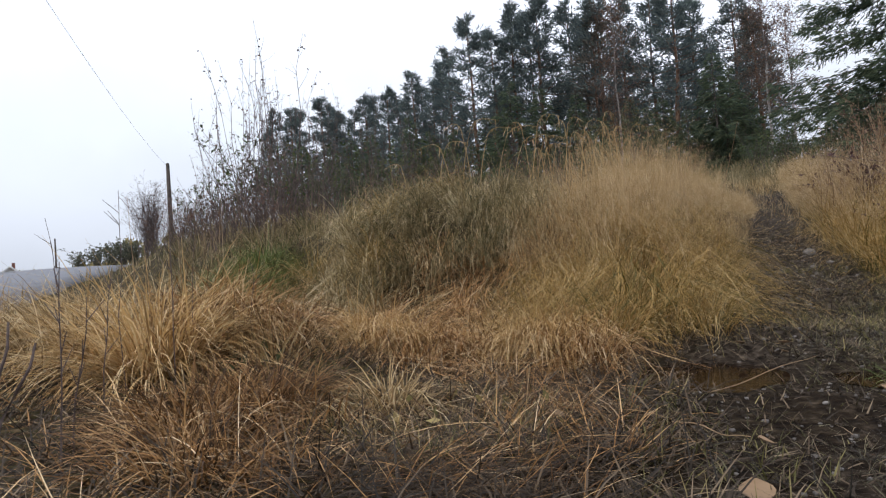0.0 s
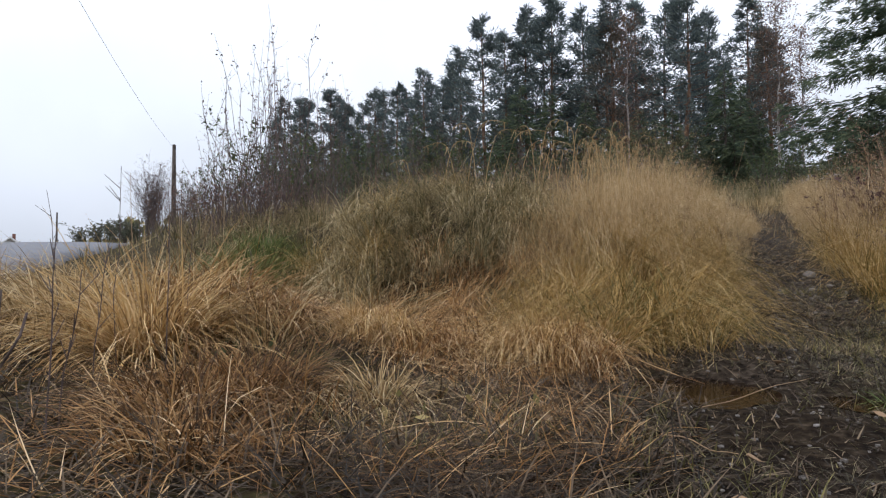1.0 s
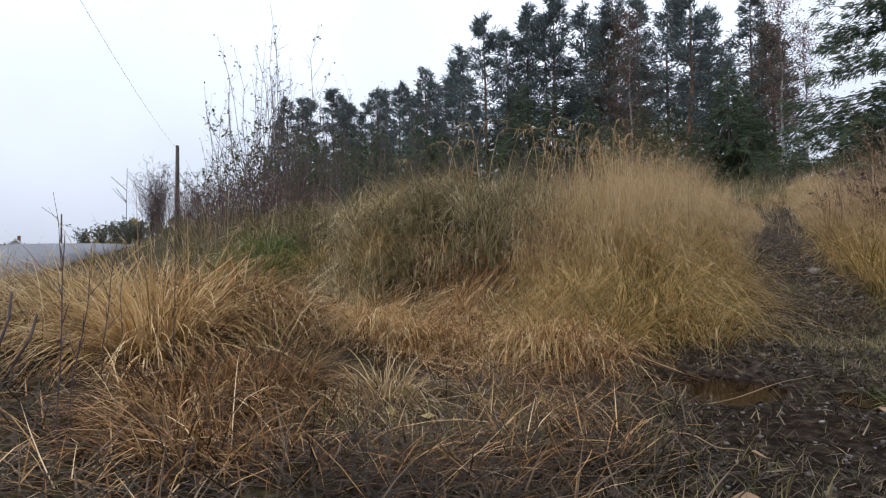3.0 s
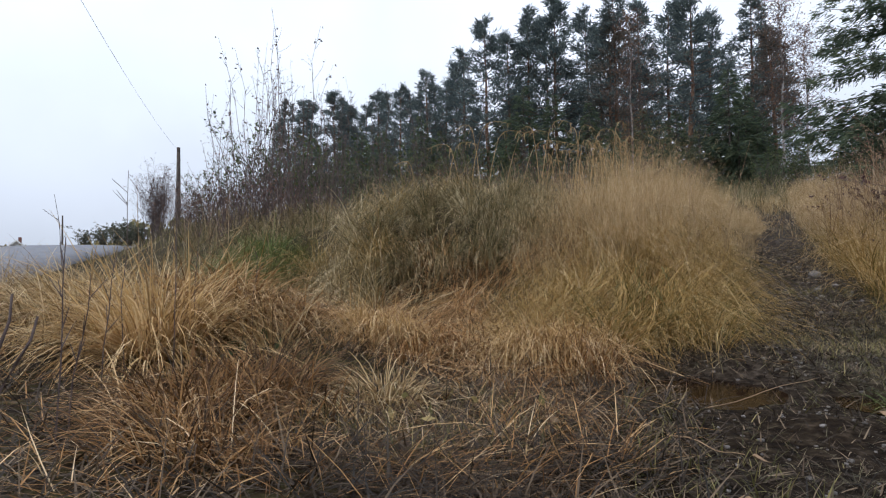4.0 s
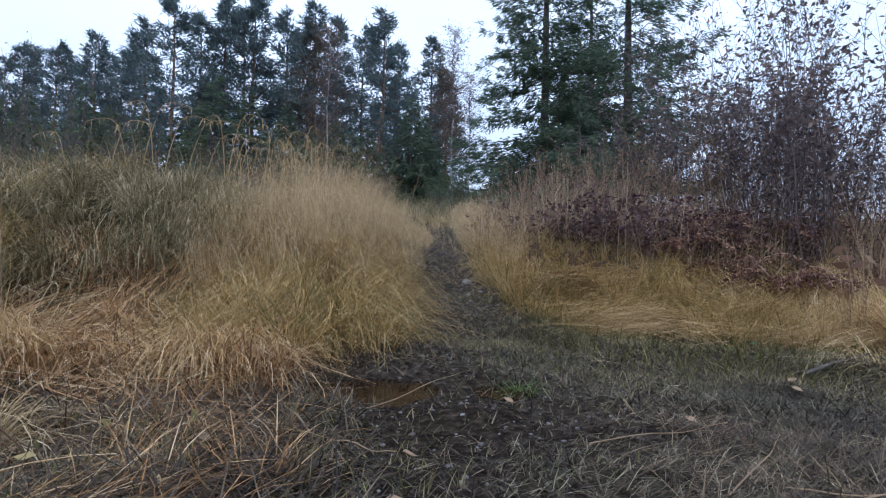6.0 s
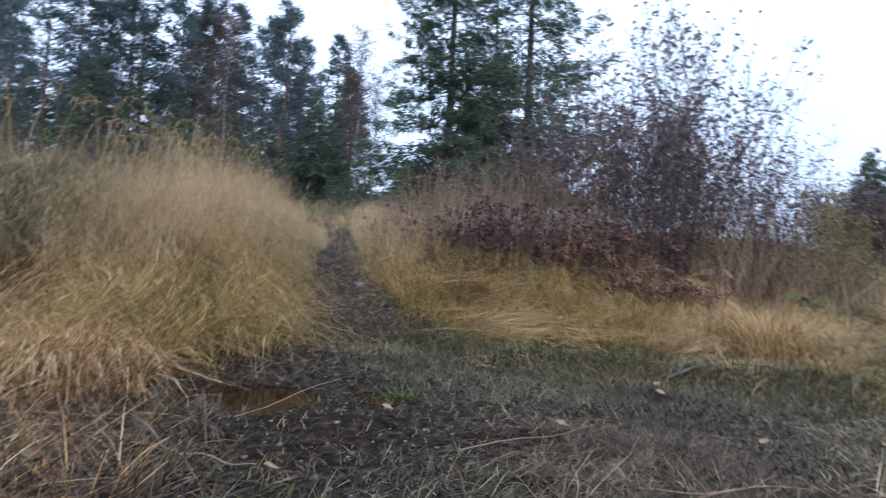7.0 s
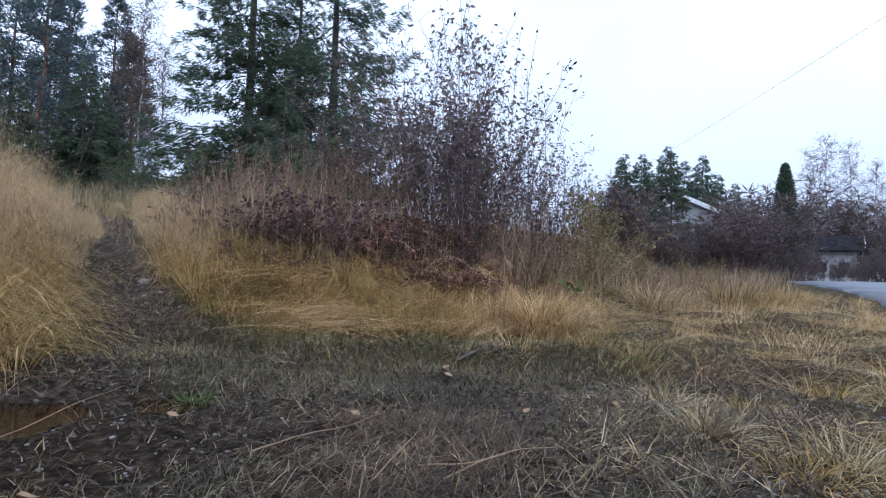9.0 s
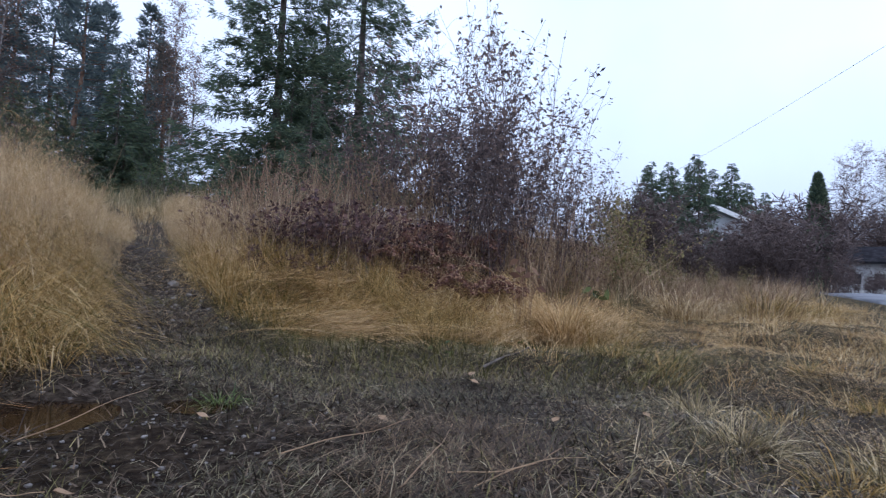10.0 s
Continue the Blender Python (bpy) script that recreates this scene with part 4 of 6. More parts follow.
# ---- utility poles and wires ----


def utility_pole(x, y, top):
    z = ground_at(x, y)
    ob = thing("utility_pole", "weathered wooden utility pole beside the road", "pole", "utility poles along the road", at=(x, y, z))
    put("shaft", mesh_from(*tube([(0, 0, -0.4), (0, 0, (top - z) * 0.5), (0, 0, top - z)], [0.15, 0.13, 0.1], 10), "shaft"), POLE_WOOD, ob)
    part("insulator", box((0.08, 0.08, 0.16), (0.1, 0, top - z - 0.25)), GLASS_DARK, ob, "dark insulator", 0.015)
    return ob


POLES = [(-31.3, 24.3, 8.5), (5.6, -10.0, 8.2), (50.0, 53.5, 9.6)]
for p in POLES:
    utility_pole(*p)
utility_pole(-92, 51, 9.5)
for a, b, sag in ((POLES[0], POLES[1], 1.2), (POLES[1], POLES[2], 1.6)):
    s = np.linspace(0, 1, 40)[:, None]
    pts = np.array(a) * (1 - s) + np.array(b) * s - np.array([0, 0, 1.0]) * (4 * sag * s * (1 - s) + 0.2)
    ob = put("overhead_wire", mesh_from(*tube(pts, np.full(40, 0.005), 5), "overhead_wire"), WIRE)
    tagged(ob, "thin dark overhead wire between poles", "wire", "overhead wires")


def far_woods():
    """A low wooded skyline round the whole place."""
    r = np.random.default_rng(81)
    n = 26000
    az = r.uniform(0, 360, n)
    d = r.uniform(170, 260, n)
    x, y = polar(az, d)
    tall = 7 + 3 * vnoise(az * 0.5, d * 0, 5) + 2 * vnoise(az * 2.1, d * 0, 6)
    tall = np.where((az > 285) & (az < 304), tall * 0.07, tall)
    z = height(x, y, False) + r.random(n) ** 0.8 * tall
    v, q = leaf_quads(np.stack([x, y, z], 1), r.uniform(1.2, 3.0, n), 1.0, -0.6, 0.6)
    ob = put("far_woods", mesh_from(v, q, "far_woods"), OLIVE_LEAF)
    tagged(ob, "hazy wooded skyline far off", "woods", kind="stuff")


far_woods()

# ---- grasses ----


def scatter(n, az, d, seed, keep=None):
    r = np.random.default_rng(seed)
    a = r.uniform(az[0], az[1], n)
    dd = np.sqrt(r.uniform(d[0] ** 2, d[1] ** 2, n))
    x, y = polar(a, dd)
    ok = road_gap(x, y)[0] > ROAD_HALF + 0.1
    for px, py, pr in POOLS:
        ok &= np.hypot(x - px, (y - py) * 1.25) > pr * r.uniform(0.5, 1.0, n)
    if keep is not None:
        ok &= r.random(n) < keep(x, y)
    return x[ok], y[ok]


def grass(name, label, material, x, y, length, width, heading, tilt, bend, segs=3, clump=0.0, sink=0.01, power=1.3):
    """One area of grass, too many blades to count."""
    n = len(x)
    if clump:
        cx, cy = np.round(x / clump) * clump, np.round(y / clump) * clump
        k = 0.55 * RNG.random(n)
        jx, jy = clump * 0.35 * vnoise(cx * 9, cy * 9, 31), clump * 0.35 * vnoise(cx * 9, cy * 9, 32)
        x, y = x + (cx + jx - x) * k, y + (cy + jy - y) * k
    z = height(x, y) - sink
    ln = RNG.uniform(*length, n) * (0.85 + 0.3 * vnoise(x * 1.7, y * 1.7, 41))
    hd = heading(x, y) if callable(heading) else np.full(n, float(heading))
    hd = np.where(np.isnan(hd), RNG.uniform(0, 2 * np.pi, n), hd)
    v, q = blades(x, y, z, ln, RNG.uniform(*width, n), hd, np.abs(RNG.normal(*tilt, n)), RNG.normal(*bend, n), segs, power)
    ob = put(name, mesh_from(v, q, name), material)
    tagged(ob, label, "grass", kind="stuff")
    return ob


def clumps(name, label, material, x, y, per, radius, length, width, lean, pull, tilt, bend, segs=4):
    """A field of drooping clumps: blades spring from each root outwards and are pulled over one way."""
    c = len(x)
    size = RNG.uniform(0.65, 1.35, c)
    idx = np.repeat(np.arange(c), np.maximum(8, (per * size ** 2 * RNG.uniform(0.6, 1.3, c)).astype(int)))
    n = len(idx)
    a, rr = RNG.uniform(0, 2 * np.pi, n), np.sqrt(RNG.random(n))
    bx, by = x[idx] + np.sin(a) * rr * radius * size[idx], y[idx] + np.cos(a) * rr * radius * size[idx]
    main = (lean(x, y) if callable(lean) else np.full(c, radians(lean)))[idx] + RNG.normal(0, 0.35, n)
    hx_, hy_ = np.sin(a) * (0.3 + rr) + pull * np.sin(main), np.cos(a) * (0.3 + rr) + pull * np.cos(main)
    hd = np.arctan2(hx_, hy_) + RNG.normal(0, 0.3, n)
    ln = RNG.uniform(*length, n) * size[idx] ** 0.7
    v, q = blades(bx, by, height(bx, by) - 0.015, ln, RNG.uniform(*width, n), hd, np.abs(RNG.normal(*tilt, n)) * (0.35 + 0.9 * rr), np.abs(RNG.normal(*bend, n)), segs)
    ob = put(name, mesh_from(v, q, name), material)
    tagged(ob, label, "grass", kind="stuff")


def locks(name, label, material, x, y, per, length, width, heading, lift=(0.02, 0.1), sweep=0.35, stray=0.16):
    """Straw that lies in combed locks, one over another: the blades of a lock keep nearly one way."""
    c = len(x)
    idx = np.repeat(np.arange(c), (per * RNG.uniform(0.5, 1.4, c)).astype(int))
    n = len(idx)
    h0 = heading(x, y)[idx]
    main = h0 + RNG.normal(0, stray, n)
    turn = (RNG.normal(0, sweep, c) + 0.6 * sweep)[idx]
    reach = RNG.uniform(0.7, 1.2, c)[idx]
    off, along = RNG.normal(0, 0.07, n) * reach, RNG.normal(0, 0.12, n)
    bx = x[idx] + np.cos(h0) * off + np.sin(h0) * along
    by = y[idx] - np.sin(h0) * off + np.cos(h0) * along
    up = RNG.uniform(*lift, c)[idx] * np.exp(-(off / 0.09) ** 2)
    ln = RNG.uniform(*length, n) * reach
    tip = height(bx + np.sin(main) * ln * 0.8, by + np.cos(main) * ln * 0.8)
    z = height(bx, by)
    fall = np.arctan2(z + up - tip, ln)
    v, q = blades(bx, by, z + up, ln, RNG.uniform(*width, n), main, np.pi / 2 + fall - 0.32 + RNG.normal(0, 0.07, n), np.abs(RNG.normal(0.5, 0.15, n)), 4, 1.0, curl=turn)
    tagged(put(name, mesh_from(v, q, name), material), label, "grass", kind="stuff")


def any_way(x, y):
    return np.full(len(x), np.nan)


def combed(main, spread, swirl=0.7, scale=1.3, seed=51):
    """Headings that flow one way, swirling from place to place. main: degrees to the right of +y."""
    def f(x, y):
        return radians(main) + swirl * 1.6 * vnoise(x * scale, y * scale, seed) + RNG.normal(0, spread, len(x))
    return f


def off_track(x, y):
    return np.clip(1 - 1.25 * mud_at(x, y), 0, 1)


def patchy(scale, seed, lo=-0.3, hi=0.3):
    return lambda x, y: smooth(vnoise(x * scale, y * scale, seed), lo, hi)


def half_track(y):
    return 0.48 - 0.26 * smooth(y, 3.4, 8.0)


def left_of_track(x, y):
    e = path_x(y) - half_track(y)
    return 1 - smooth(x, e - 0.1, e + 0.06)


def right_of_track(x, y):
    e = path_x(y) + half_track(y)
    return smooth(x, e - 0.08, e + 0.1)


# matted orange straw on the verge


def hollow(x, y):
    """One where the low trodden hollow between the verge and the bank lies."""
    d, az = np.hypot(x, y), np.degrees(np.arctan2(x, y))
    return smooth(az, -47, -38) * (1 - smooth(az, -10, 0)) * (1 - smooth(d, 2.3, 2.9))


def bare_spots(x, y):
    """Zero where dark soil shows between the tussocks."""
    k = np.ones(len(x))
    for az, d, r in ((-61, 2.0, 0.3), (-46.2, 2.55, 0.3), (-38.5, 2.45, 0.35), (-42, 2.75, 0.2), (-64, 2.7, 0.25), (-30, 1.7, 0.2)):
        sx, sy = polar(az, d)
        k *= smooth(np.hypot(x - sx, y - sy), r * 0.6, r)
    return k


x, y = scatter(170, (-72, -9), (1.3, 4.6), 101, lambda x, y: off_track(x, y) * (1 - hollow(x, y)) * bare_spots(x, y) * (0.1 + 0.9 * patchy(1.5, 61)(x, y)))
clumps("straw_verge", "matted orange-brown dry grass on the verge", STRAW, x, y, 95, 0.1, (0.2, 0.4), (0.0025, 0.006), combed(150, 0.5, 1.0), 0.9, (0.75, 0.3), (1.9, 0.5), 5)
x, y = scatter(110, (-46, -8), (1.25, 2.9), 105, lambda x, y: hollow(x, y) * bare_spots(x, y) * (0.15 + 0.85 * patchy(1.9, 62, -0.1, 0.4)(x, y)))
clumps("low_straw", "low trampled straw in the hollow", STRAW, x, y, 40, 0.09, (0.08, 0.22), (0.002, 0.0045), combed(130, 0.8, 1.2), 0.6, (1.1, 0.3), (0.7, 0.4))
x, y = scatter(7500, (-72, -13), (1.0, 4.0), 102, lambda x, y: np.clip(1.05 - 1.3 * mud_at(x, y), 0, 1) * (0.25 + 0.75 * bare_spots(x, y)) * (0.12 + 0.88 * patchy(1.7, 60, -0.25, 0.35)(x, y)))
grass("fallen_straw", "fallen straw lying flat on the verge", STRAW, x, y, (0.08, 0.26), (0.0018, 0.0045), combed(120, 1.2, 1.5), (1.2, 0.2), (0.25, 0.2), 3, sink=-0.015)
x, y = scatter(110, (-74, -45), (2.6, 5.5), 103)
clumps("tall_verge_grass", "upright dry grass along the road's verge", STRAW_PALE, x, y, 45, 0.09, (0.25, 0.46), (0.003, 0.008), 120, 0.3, (0.5, 0.3), (1.0, 0.4))
x, y = scatter(12000, (-60, -5), (1.2, 3.4), 104, lambda x, y: patchy(1.3, 64, -0.05, 0.3)(x, y))
grass("green_undergrowth", "short green grass between the straw", GREEN_GRASS, x, y, (0.05, 0.14), (0.002, 0.0045), any_way, (0.6, 0.3), (0.8, 0.4), 3, 0.15)
x, y = scatter(11000, (-74, -4), (1.0, 3.6), 106)
grass("leaf_litter", "dark rotting litter between the grass", LITTER, x, y, (0.05, 0.22), (0.003, 0.007), any_way, (1.15, 0.25), (0.3, 0.25), 2, 0.12, sink=-0.01)

# the bank
x, y = scatter(330, (-57, -12), (3.5, 10.5), 111, lambda x, y: left_of_track(x, y) * smooth(y - bank_foot(x), -0.2, 0.3) * (0.15 + 0.85 * patchy(1.3, 88, -0.3, 0.2)(x, y)))
clumps("bank_grass", "grey-green grass drooping down the bank", BANK_GRASS, x, y, 46, 0.12, (0.25, 0.55), (0.002, 0.005), combed(165, 0.9, 1.8, 0.9, 52), 0.8, (0.9, 0.35), (2.0, 0.6), 4)
x, y = scatter(60, (-44, -6), (3.0, 5.6), 112, left_of_track)
clumps("straw_at_bank_foot", "tangled orange straw at the foot of the bank", STRAW, x, y, 80, 0.13, (0.25, 0.5), (0.002, 0.005), combed(170, 0.8, 1.3, 1.4, 53), 0.7, (0.6, 0.3), (2.1, 0.6), 5)
x, y = scatter(430, (-46, -5), (2.3, 5.2), 115, lambda x, y: left_of_track(x, y) * bare_spots(x, y) * (0.2 + 0.8 * patchy(1.4, 82, -0.3, 0.2)(x, y)))
locks("drifted_straw", "orange straw drifted over the foot of the bank", STRAW, x, y, 30, (0.25, 0.6), (0.0025, 0.006), combed(195, 0.5, 1.8, 1.3, 83), (0.03, 0.2), 0.8)
x, y = scatter(520, (-50, -13), (4.2, 9.0), 116, lambda x, y: left_of_track(x, y) * (0.1 + 0.9 * patchy(1.7, 84, -0.2, 0.2)(x, y)))
locks("bank_straw", "pale straw fallen over the bank", BANK_STRAW, x, y, 26, (0.3, 0.75), (0.003, 0.0065), combed(190, 0.7, 2.2, 1.1, 85), (0.06, 0.34), 0.7)
x, y = scatter(150, (-52, -10), (7.5, 13), 113, left_of_track)
clumps("crest_grass", "pale dry grass along the crest of the bank", BANK_GRASS, x, y, 40, 0.12, (0.35, 0.65), (0.004, 0.01), 160, 0.3, (0.3, 0.2), (1.4, 0.5), 4)
x, y = scatter(60, (-50, -41), (5.4, 7.5), 114)
clumps("green_bank_grass", "fresh green grass at the end of the bank", GREEN_GRASS, x, y, 70, 0.13, (0.2, 0.4), (0.003, 0.007), 150, 0.6, (0.4, 0.2), (1.2, 0.4))

# tall feathery grass either side of the track


def feathery(name, label, x, y, ln, seed):
    """Tall stems, each ending in an airy plume of hair-fine branchlets."""
    n = len(x)
    z = height(x, y) - 0.01
    ln = ln * RNG.uniform(0.6, 1.06, n) * (0.97 + 0.16 * vnoise(x * 1.6, y * 1.6, seed))
    hd = RNG.uniform(0, 2 * np.pi, n) + 0.5 * vnoise(x * 0.8, y * 0.8, seed + 1)
    tl, bd = np.abs(RNG.normal(0.2, 0.16, n)), np.abs(RNG.normal(0.6, 0.45, n))
    stems_ = blades(x, y, z, ln, RNG.uniform(0.0009, 0.002, n), hd, tl, bd, 3, 1.8)
    spine = stems_[0].reshape(n, 4, 2, 3).mean(2)
    m = 19
    s = 1.2 + 1.8 * RNG.random((n, m)) ** 0.75
    i = np.minimum(s.astype(int), 2)
    w = (s - i)[..., None]
    row = np.arange(n)[:, None]
    root = (spine[row, i] * (1 - w) + spine[row, i + 1] * w).reshape(-1, 3)
    k = len(root)
    long = (0.04 + 0.12 * (3.0 - s) / 1.8).ravel() * RNG.uniform(0.6, 1.3, k)
    hair = blades(root[:, 0], root[:, 1], root[:, 2], long, RNG.uniform(0.0008, 0.0016, k), RNG.uniform(0, 2 * np.pi, k), RNG.uniform(0.25, 1.5, k), RNG.normal(0.3, 0.3, k), 1)
    ob = put(name, mesh_from(*merged([stems_, hair]), name), FEATHER)
    tagged(ob, label, "grass", kind="stuff")


x, y = scatter(13000, (-20, 5), (3.5, 9.5), 121, lambda x, y: left_of_track(x, y) * (1 - smooth(path_x(y) - half_track(y) - x, 1.2, 1.75)) * smooth(y, 3.7, 4.3) * (1 - 0.5 * smooth(y, 6, 8)))
edge = path_x(y) - half_track(y) - x
feathery("feather_grass", "tall pale feathery dry grass beside the track", x, y,
         1.2 * (0.34 + 0.66 * smooth(edge, -0.05, 0.8)) * (1 - 0.5 * smooth(edge, 0.9, 1.7)) * (1 - 0.55 * smooth(y, 5.0, 7.6)), 71)
x, y = scatter(10000, (2, 13), (5.4, 13), 122, lambda x, y: right_of_track(x, y) * (1 - smooth(x - path_x(y) - 0.03 * (y - 5), 0.45, 0.85)))
edge = x - path_x(y) - half_track(y)
feathery("feather_grass", "pale feathery grass leaning over the track", x, y, 0.86 * (0.4 + 0.6 * smooth(edge, -0.05, 0.4)) * (1 - 0.25 * smooth(y, 7, 10)), 73)
x, y = scatter(650, (-20, 3), (3.4, 5.0), 126, lambda x, y: left_of_track(x, y) * smooth(x - path_x(y), -1.9, -1.3))
grass("arching_straws", "long golden straws arching out of the feathery grass", STRAW_PALE, x, y, (0.6, 1.05), (0.002, 0.004), any_way, (0.25, 0.16), (1.9, 0.6), 7, 0.4)
x, y = scatter(210, (-21, 4), (3.2, 5.2), 123, lambda x, y: left_of_track(x, y) * smooth(x - path_x(y), -1.9, -1.3))
clumps("golden_grass", "golden grass with green shoots beside the mud", STRAW_GOLD, x, y, 60, 0.12, (0.3, 0.66), (0.002, 0.005), combed(165, 0.7, 1.4, 1.2, 54), 0.5, (0.4, 0.25), (2.2, 0.6), 5)
x, y = scatter(300, (-20, 3), (3.2, 5.0), 127, lambda x, y: left_of_track(x, y) * smooth(x - path_x(y), -1.8, -1.2))
locks("golden_locks", "golden straw falling out of the tall grass", STRAW_GOLD, x, y, 22, (0.35, 0.7), (0.002, 0.0045), combed(165, 0.9, 2.4, 1.6, 89), (0.08, 0.48), 1.0, 0.35)
x, y = scatter(9000, (0, 9), (6.6, 15), 125, lambda x, y: (smooth(y, 8.5, 11) + (1 - smooth(y, 8.5, 11)) * smooth(np.abs(x - path_x(y)), 0.0, 0.3)) * (1 - smooth(np.abs(x - path_x(y)), 0.3, 0.6)) * smooth(y, 6.6, 8.5))
grass("track_grass", "pale grass growing over the upper track", FEATHER, x, y, (0.1, 0.3), (0.002, 0.004), any_way, (0.4, 0.25), (1.0, 0.4), 3, 0.3)
x, y = scatter(6000, (-6, 14), (11, 22), 124)
grass("track_end_grass", "grass closing over the far end of the track", BANK_GRASS, x, y, (0.4, 0.7), (0.004, 0.008), any_way, (0.2, 0.15), (0.8, 0.4), 2, 0.5)

x, y = scatter(30000, (-2, 12), (3.6, 12), 128, lambda x, y: (1 - smooth(np.abs(x - path_x(y)), half_track(y) * 0.7, half_track(y) + 0.15)) * (0.2 + 0.8 * patchy(2.2, 97, -0.3, 0.3)(x, y)))
grass("path_grass", "short grey-green grass on the trodden path", TRODDEN, x, y, (0.03, 0.1), (0.002, 0.004), any_way, (0.8, 0.35), (0.6, 0.3), 2, 0.12)

# right mound
def mound_foot(x, y):
    u = y - 4.6 + 0.12 * (x - 0.8)
    return smooth(x - path_x(y), 0.6, 1.0) * (0.15 * smooth(u, -0.9, -0.5) + 0.85 * smooth(u, -0.4, 0.1)) * (1 - smooth(u, 0.9, 1.5))


x, y = scatter(1500, (4, 50), (3.6, 7.6), 131, lambda x, y: mound_foot(x, y) * (0.12 + 0.88 * patchy(1.9, 58, -0.3, 0.15)(x, y)))
locks("flattened_straw", "long golden straw combed flat down the mound", MOUND_STRAW, x, y, 30, (0.45, 1.0), (0.003, 0.0065), combed(248, 0.3, 0.7, 1.3, 55), (0.04, 0.26), 0.6, 0.14)
x, y = scatter(330, (5, 40), (4.6, 6.8), 138, lambda x, y: right_of_track(x, y) * mound_foot(x, y))
locks("green_gold_straw", "green-gold grass fallen down the mound", STRAW_GOLD, x, y, 24, (0.4, 0.85), (0.002, 0.005), combed(222, 0.6, 1.6, 1.3, 90), (0.08, 0.36), 0.8, 0.3)
x, y = scatter(210, (3, 16), (4.6, 6.6), 139, lambda x, y: right_of_track(x, y) * (1 - smooth(x - path_x(y), 0.6, 1.0)))
clumps("track_edge_grass", "golden grass hanging over the track's edge", STRAW_GOLD, x, y, 36, 0.1, (0.25, 0.6), (0.002, 0.0045), combed(225, 0.5, 0.8, 1.2, 91), 0.9, (0.5, 0.25), (2.0, 0.5), 5)
x, y = scatter(560, (38, 74), (2.2, 7.5), 136, lambda x, y: (0.15 + 0.85 * patchy(1.3, 76, -0.25, 0.2)(x, y)) * smooth(np.hypot(x, y) + 0.06 * (np.degrees(np.arctan2(x, y)) - 60), 2.2, 2.9))
locks("verge_straw", "pale straw lying flat over the stony verge", MOUND_STRAW, x, y, 18, (0.12, 0.34), (0.0015, 0.0035), combed(215, 0.3, 1.3, 1.1, 59), (0.0, 0.04))
x, y = scatter(6500, (12, 47), (5.7, 7.6), 137, lambda x, y: right_of_track(x, y) * (0.25 + 0.75 * patchy(1.4, 77, -0.3, 0.3)(x, y)) * smooth(y - 4.6 + 0.12 * (x - 0.8), 0.7, 1.3))
grass("upright_mound_grass", "yellow-green upright grass under the brambles", STRAW_GOLD, x, y, (0.25, 0.62), (0.0025, 0.005), any_way, (0.3, 0.2), (1.0, 0.6), 4, 0.3)
x, y = scatter(70, (6, 50), (4.9, 6.2), 135, right_of_track)
clumps("mound_straw", "golden grass clumps on the mound's foot", STRAW_GOLD, x, y, 55, 0.1, (0.3, 0.55), (0.002, 0.006), combed(200, 0.4, 0.8, 1.1, 57), 0.7, (0.4, 0.2), (1.4, 0.4))
x, y = scatter(7000, (10, 50), (6.6, 9.0), 132, lambda x, y: right_of_track(x, y))
grass("mound_grass", "dry olive grass under the bushes", BANK_GRASS, x, y, (0.3, 0.6), (0.003, 0.006), any_way, (0.3, 0.2), (0.9, 0.5), 3, 0.35)
x, y = scatter(6500, (7.5, 46), (6.0, 9.5), 133, lambda x, y: right_of_track(x, y) * (0.3 + 0.7 * patchy(1.5, 92, -0.3, 0.3)(x, y)))
grass("dead_stalks", "upright brown dead stalks on the mound", STALK, x, y, (0.55, 1.35), (0.003, 0.007), any_way, (0.25, 0.22), (0.8, 0.8), 5, 0.35)
x, y = scatter(1200, (-52, -12), (7.0, 13.0), 134, left_of_track)
grass("dead_stalks", "grey-brown dead stalks along the bank's crest", STALK, x, y, (0.6, 1.1), (0.003, 0.007), any_way, (0.15, 0.12), (0.7, 0.7), 4)

x, y = scatter(2600, (8, 40), (5.7, 7.4), 130, lambda x, y: right_of_track(x, y) * smooth(y - 4.6 + 0.12 * (x - 0.8), 0.9, 1.6) * (0.2 + 0.8 * patchy(1.7, 96, -0.3, 0.2)(x, y)))
grass("pale_stalks", "pale broken stalks standing among the brambles", PALE_STALK, x, y, (0.5, 1.25), (0.003, 0.006), any_way, (0.32, 0.3), (0.7, 1.1), 5, 0.3)

# wet yard and track
x, y = scatter(420, (8, 52), (1.7, 4.9), 148, lambda x, y: smooth(x - path_x(y), 0.35, 0.7) * (0.1 + 0.9 * patchy(1.5, 86, -0.2, 0.3)(x, y)) * (0.35 + 0.65 * smooth(y, 2.6, 3.8)))
locks("yard_straw", "thin straw scattered over the trodden grass", BANK_STRAW, x, y, 12, (0.1, 0.28), (0.0014, 0.003), combed(215, 0.8, 2.2, 1.6, 87), (0.0, 0.04))
x, y = scatter(300, (-40, -13), (1.1, 2.9), 146, lambda x, y: (0.2 + 0.8 * patchy(1.5, 78, -0.3, 0.2)(x, y)) * bare_spots(x, y) * (1 - smooth(np.degrees(np.arctan2(x, y)), -12, 2) * smooth(np.hypot(x, y), 1.9, 2.3)))
locks("flat_brown_straw", "flat wet straw lying in the hollow", WET_STRAW, x, y, 24, (0.1, 0.3), (0.0015, 0.0035), combed(140, 0.6, 2.2, 2.0, 79), (0.0, 0.04))
